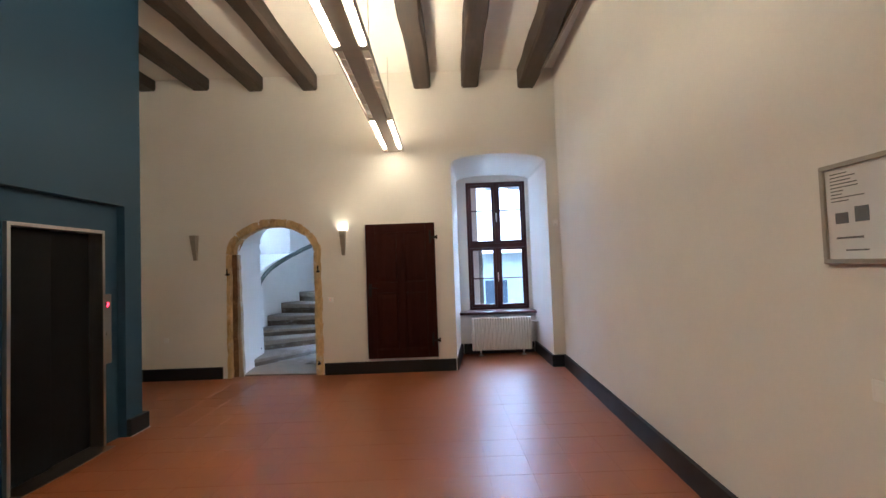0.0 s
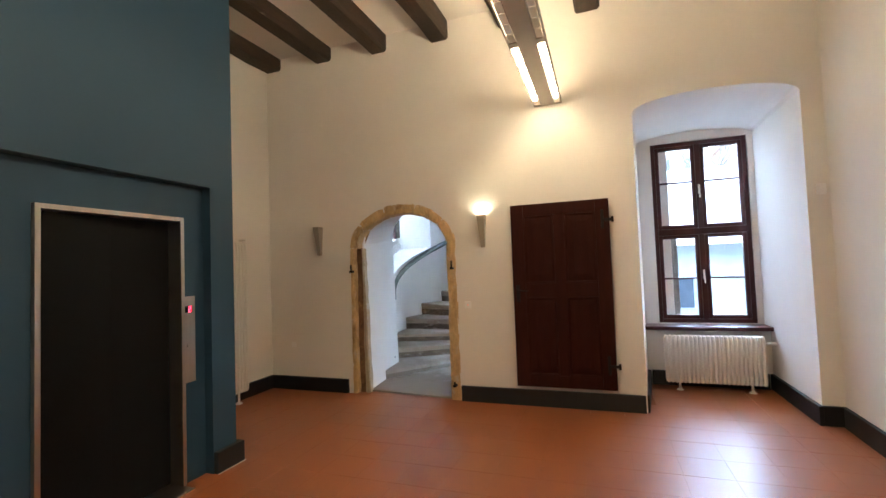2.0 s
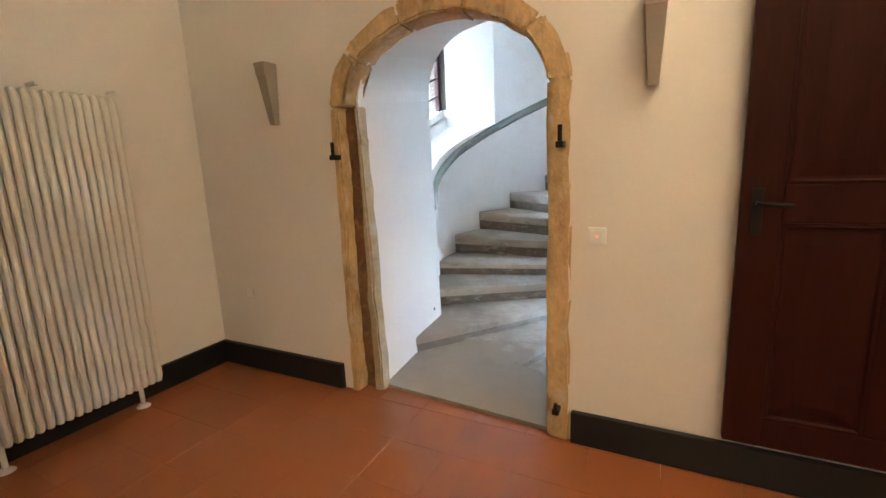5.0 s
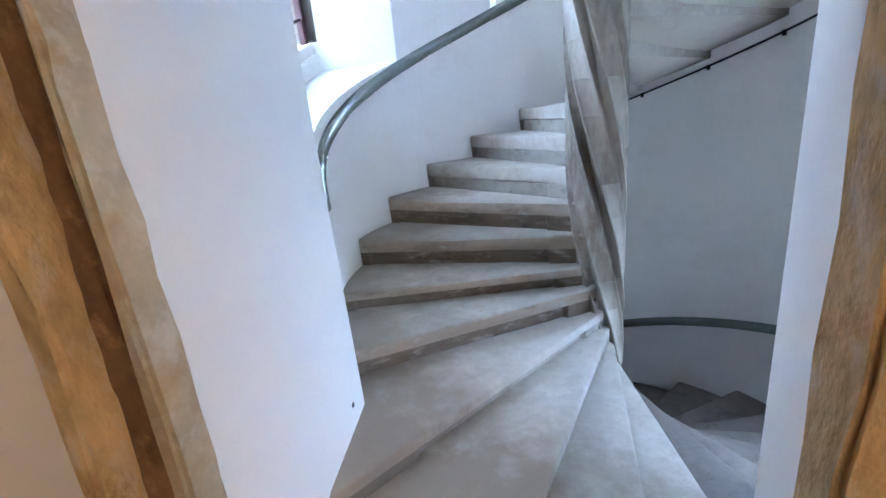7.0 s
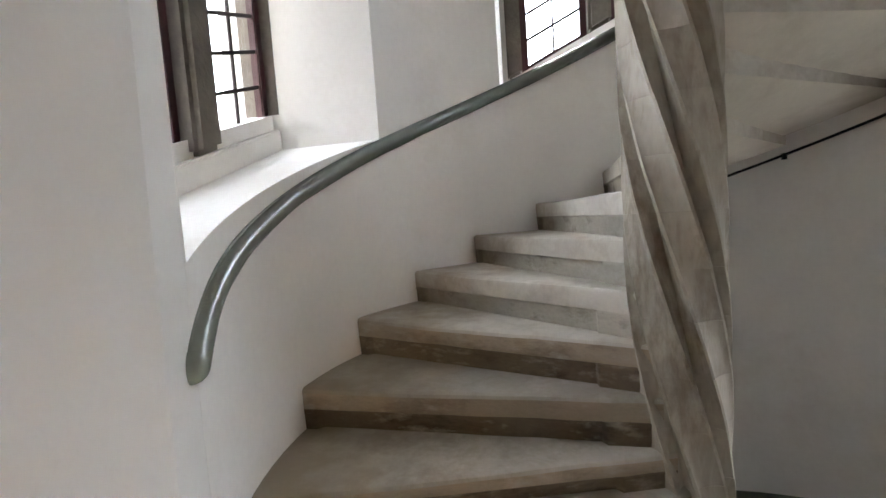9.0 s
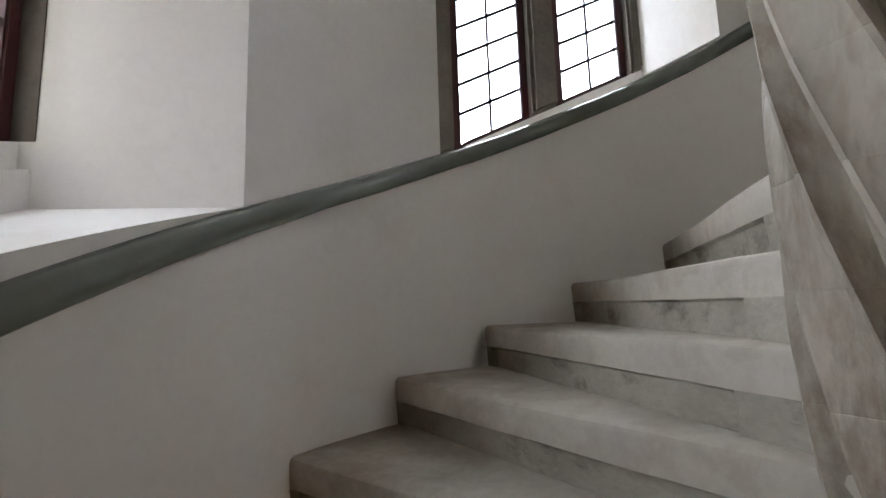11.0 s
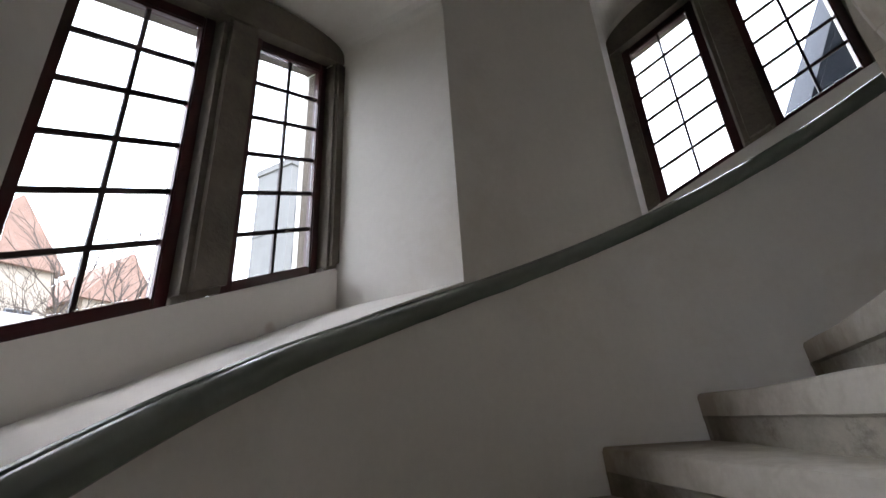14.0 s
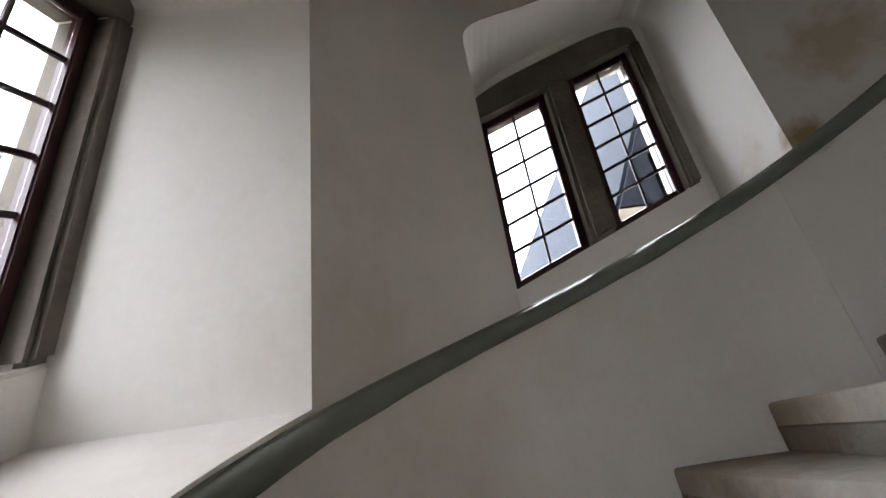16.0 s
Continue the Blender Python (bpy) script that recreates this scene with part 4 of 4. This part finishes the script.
# framed notice on the side wall
nb = empty("notice_frame", pose(east(1.6), 1.6, 1.735, 0, 0, -2.3), "grey aluminium frame holding a printed escape plan", "notice board")
for y0, y1, z0, z1 in ((-0.27, 0.27, 0.185, 0.205), (-0.27, 0.27, -0.205, -0.185), (-0.27, -0.25, -0.185, 0.185), (0.25, 0.27, -0.185, 0.185)):
    part("frame_bar", box(-0.02, 0, y0, y1, z0, z1, 0.004), ALU, nb)
sheet = part("sheet", box(-0.008, -0.001, -0.25, 0.25, -0.185, 0.185), PAPER, nb, "white sheet with grey plan and text bars")
rt = random.Random(3)
for i in range(9):
    z = 0.16 - i * 0.014
    part("text_bar", box(-0.0095, -0.008, 0.225 - rt.uniform(0.05, 0.17), 0.225, z, z + 0.004), INK, sheet)
for y, z, a, b in ((0.18, -0.02, 0.03, 0.022), (0.09, -0.01, 0.03, 0.03), (0.15, -0.10, 0.06, 0.004), (0.12, -0.15, 0.05, 0.003)):
    part("plan_mark", box(-0.0095, -0.008, y - a, y + a, z - b, z + b), INK, sheet)
so = empty("wall_socket", pose(east(1.66), 1.66, 1.05, 0, 0, -2.3), "white plastic wall socket", "socket")
part("frame", box(-0.011, 0, -0.041, 0.041, -0.041, 0.041, 0.005), PLASTIC, so)
part("insert", box(-0.014, -0.011, -0.025, 0.025, -0.025, 0.025, 0.003), PLASTIC, so)
bl = empty("blank_plate", pose(-4.18, YB, 0.60), "white plastic blank wall plate", "wall plate")
part("plate", box(-0.035, 0.035, -0.008, 0, -0.035, 0.035, 0.004), PLASTIC, bl)


# ---- outside ----
thing("ground", box(-400, 400, -400, 400, -6.2, -6.0), LAWN, "pale winter gravel and grass ground", "ground", kind="structure")


def house_block(name, x0, x1, y0, y1, z0, z1, ridge, wall_mat, roof_mat, label, along="x", windows=()):
    """A plain house: body, pitched roof and window openings with frames."""
    h = empty(name, pose((x0 + x1) / 2, (y0 + y1) / 2, z0), label, "building")
    cx, cy = (x0 + x1) / 2, (y0 + y1) / 2
    part("wall", box(x0 - cx, x1 - cx, y0 - cy, y1 - cy, 0, z1 - z0), wall_mat, h)
    o = 0.4
    a, b = (x0 - cx - o, x1 - cx + o), (y0 - cy - o, y1 - cy + o)
    if along == "x":
        pr = prism([(b[0], z1 - z0), (b[1], z1 - z0), (0, ridge - z0)], a[0], a[1], lambda u, v, w: Vector((w, u, v)))
    else:
        pr = prism([(a[0], z1 - z0), (a[1], z1 - z0), (0, ridge - z0)], b[0], b[1], lambda u, v, w: Vector((u, w, v)))
    part("roof", pr, roof_mat, h)
    for x, z, ww, hh in windows:
        win = part("window", box(x - cx - ww / 2, x - cx + ww / 2, y0 - cy - 0.05, y0 - cy + 0.1, z - z0, z - z0 + hh, 0.02), GREYWOOD, h)
        part("pane", box(x - cx - ww / 2 + 0.08, x - cx - 0.03, y0 - cy - 0.07, y0 - cy - 0.052, z - z0 + 0.08, z - z0 + hh - 0.08), SLATE, win)
        part("pane", box(x - cx + 0.03, x - cx + ww / 2 - 0.08, y0 - cy - 0.07, y0 - cy - 0.052, z - z0 + 0.08, z - z0 + hh - 0.08), SLATE, win)
    return h


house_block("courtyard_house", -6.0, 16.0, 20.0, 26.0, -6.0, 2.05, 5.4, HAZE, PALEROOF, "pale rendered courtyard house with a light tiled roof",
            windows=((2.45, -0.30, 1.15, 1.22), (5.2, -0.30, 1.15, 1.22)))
house_block("red_roofed_house", 3.2, 8.4, 42.0, 50.0, -6.0, 12.2, 16.4, BEIGE, REDROOF, "distant house with a red clay roof, its colour paled for haze", along="y", windows=((5.0, 8.0, 1.2, 1.8), (7.2, 8.0, 1.2, 1.8)))
house_block("red_roofed_house", 10.9, 15.4, 44.0, 54.0, -6.0, 11.6, 15.4, BEIGE, REDROOF, "distant house with a tall red clay gable, its colour paled for haze", along="y", windows=((12.2, 7.5, 1.2, 1.8), (14.0, 7.5, 1.2, 1.8)))

# the old building's own walls and steep slated roof beside the tower
main = empty("main_building", pose(0, 2.4, -6), "long old building with beige walls and a steep slate roof", "building")
part("wall", box(2.27, 34, -5.9, 5.9, 0, 10.6), BEIGE, main)
# unseen west wing, added to keep skylight off the west stair window's reveal
part("wall", box(-34, -4.87, -5.9, 5.9, 0, 10.6), BEIGE, main)
for x0, x1, far in ((1.6, 34.2, 6.1), (-34.2, -4.5, 6.1), (-4.49, 0.71, 4.3)):
    top = 10.7 + (6.1 - far) * 1.983
    outline = [(-6.1, 10.7), (far, 10.7)] + ([(far, top)] if far < 6 else []) + [(0.1, 22.6)]
    part("roof", prism(outline, x0, x1, lambda u, v, w: Vector((w, u, v))), SLATE, main, "steep blue-grey slate roof")
gable = part("gable", prism([(-6.0, 10.4), (6.0, 10.4), (6.0, 10.78), (5.91, 10.98), (-5.9, 10.98), (-6.0, 10.78)], 1.57, 1.597, lambda u, v, w: Vector((w, u, v))), GABLE, main, "beige rendered foot of the gable wall")
part("gable_slating", prism([(-5.9, 10.99), (5.91, 10.99), (0.1, 22.4)], 1.55, 1.597, lambda u, v, w: Vector((w, u, v))), SLATE, main, "slate-hung upper gable")
for y, z in ((5.22, 10.85), (4.1, 10.85)):
    gw = part("gable_window", box(1.55, 1.568, y - 0.22, y + 0.22, z, z + 0.75, 0.004), PLASTIC, gable, "white-framed gable window")

# church tower with round-arched bell openings
church = empty("church_tower", pose(45.5, 64, -6), "pale limestone church tower with round-arched openings", "tower")
part("shaft", box(-4, 4, -4, 4, 0, 50), LIMESTONE, church)
part("parapet", box(-4.3, 4.3, -4.3, 4.3, 50, 51.2, 0.1), LIMESTONE, church)
for z in (26, 33, 40):
    part("string_course", box(-4.15, 4.15, -4.15, 4.15, z - 1.6, z - 1.2, 0.05), LIMESTONE, church)
    for x in (-2.1, 0.0, 2.1):
        # dark slabs on the face paint the shade inside the openings
        part("opening", prism(arched(x - 0.6, x + 0.6, z, z + 2.6, 0.6, 8), -4.06, -3.9, lambda u, v, w: Vector((u, w, v))), SLATE, church, "dark arched slab painted for the shade in an opening")


def bare_tree(x, y, height, seed):
    """A leafless tree: tapered trunk, forking limbs and thin twigs."""
    r = random.Random(seed)
    tree = empty("bare_tree", pose(x, y, -6.0), "leafless winter tree with fine branching twigs", "tree", "courtyard trees")
    limbs = bmesh.new()
    trunk = bmesh.new()
    tube([(0, 0, 0), (0.1, 0, height * 0.25), (0, 0.1, height * 0.45)], [0.30, 0.24, 0.18], 8, trunk)
    def grow(p, d, length, rad, depth):
        q = p + d * length * 0.5 + Vector((r.uniform(-1, 1), r.uniform(-1, 1), r.uniform(-0.5, 0.5))) * length * 0.08
        e = p + d * length
        tube([p, q, e], [rad, rad * 0.8, rad * 0.6], 5 if depth < 3 else 4, limbs, caps=False)
        if depth >= 5:
            return
        for _ in range(3 if depth < 4 else 2):
            nd = (d + Vector((r.uniform(-1, 1), r.uniform(-1, 1), r.uniform(-0.35, 0.8))) * 0.75).normalized()
            grow(e if r.random() < 0.6 else q, nd, length * r.uniform(0.6, 0.82), rad * 0.58, depth + 1)
    for k in range(4):
        a = k * 1.6 + r.uniform(0, 0.5)
        grow(Vector((0, 0.1, height * 0.44)), Vector((math.cos(a) * 0.6, math.sin(a) * 0.6, 0.8)).normalized(), height * 0.2, 0.13, 0)
    part("trunk", trunk, BARK, tree, smooth=True)
    part("limbs", limbs, BARK, tree, smooth=True)


bare_tree(4.5, 32.5, 19.0, 4)
bare_tree(10.5, 34.0, 18.0, 9)


# ---- floor tiles ----
TILE, GAP = 0.333, 0.002
tb = box(-TILE / 2 + GAP / 2, TILE / 2 - GAP / 2, -TILE / 2 + GAP / 2, TILE / 2 - GAP / 2, -0.012, 0.0)
bmesh.ops.bevel(tb, geom=[e for e in tb.edges if all(v.co.z > -0.001 for v in e.verts)], offset=0.0007, segments=1, affect="EDGES")
tile_mesh = mesh_of("tile", tb, TERRACOTTA)
floor = empty("floor", pose(0, 0, 0), "polished terracotta tiled floor with thin joints", "floor", kind="structure")
X_0, Y_0 = 0.30 + 4.5 * TILE, 5.03 + 4.5 * TILE
rest = []
count = 0
cells = []
for j in range(-5, 32):
    for i in range(-2, 22):
        x, y = X_0 - i * TILE, Y_0 - j * TILE
        if y + TILE / 2 > YB:
            if y - TILE / 2 > YB and not 0.15 < x < 1.80:
                continue
        if y > 8.0 or y < -3.2 or x < XL or x > east(y) + 0.16 or (x < BLUEX - 0.15 and y < 4.6):
            continue
        if -3.3 < x < -1.8 and y > 6.95:
            continue
        cells.append((x, y))
cells.sort(key=lambda c: abs(c[1] - 4.9) + 0.6 * abs(c[0] - 0.2))
rt = random.Random(2)
for n, (x, y) in enumerate(cells):
    if n < 290:
        t = new("tile", tile_mesh)
        t.parent = floor
        t.location = (x, y, rt.uniform(-0.0003, 0.0003))
        t.rotation_euler = (rt.uniform(-0.0012, 0.0012), rt.uniform(-0.0012, 0.0012), 0)
    else:
        rest.append((x, y))
vs, fs = [], []
base_v, base_f = [v.co.copy() for v in tile_mesh.vertices], [tuple(p.vertices) for p in tile_mesh.polygons]
for x, y in rest:
    o = len(vs)
    vs += [(v.x + x, v.y + y, v.z) for v in base_v]
    fs += [tuple(i + o for i in f) for f in base_f]
me = bpy.data.meshes.new("tile_field")
me.from_pydata(vs, [], fs)
me.materials.append(TERRACOTTA)
tf = new("tile_field", me)
tf.parent = floor
tagged(tf, kind="stuff")
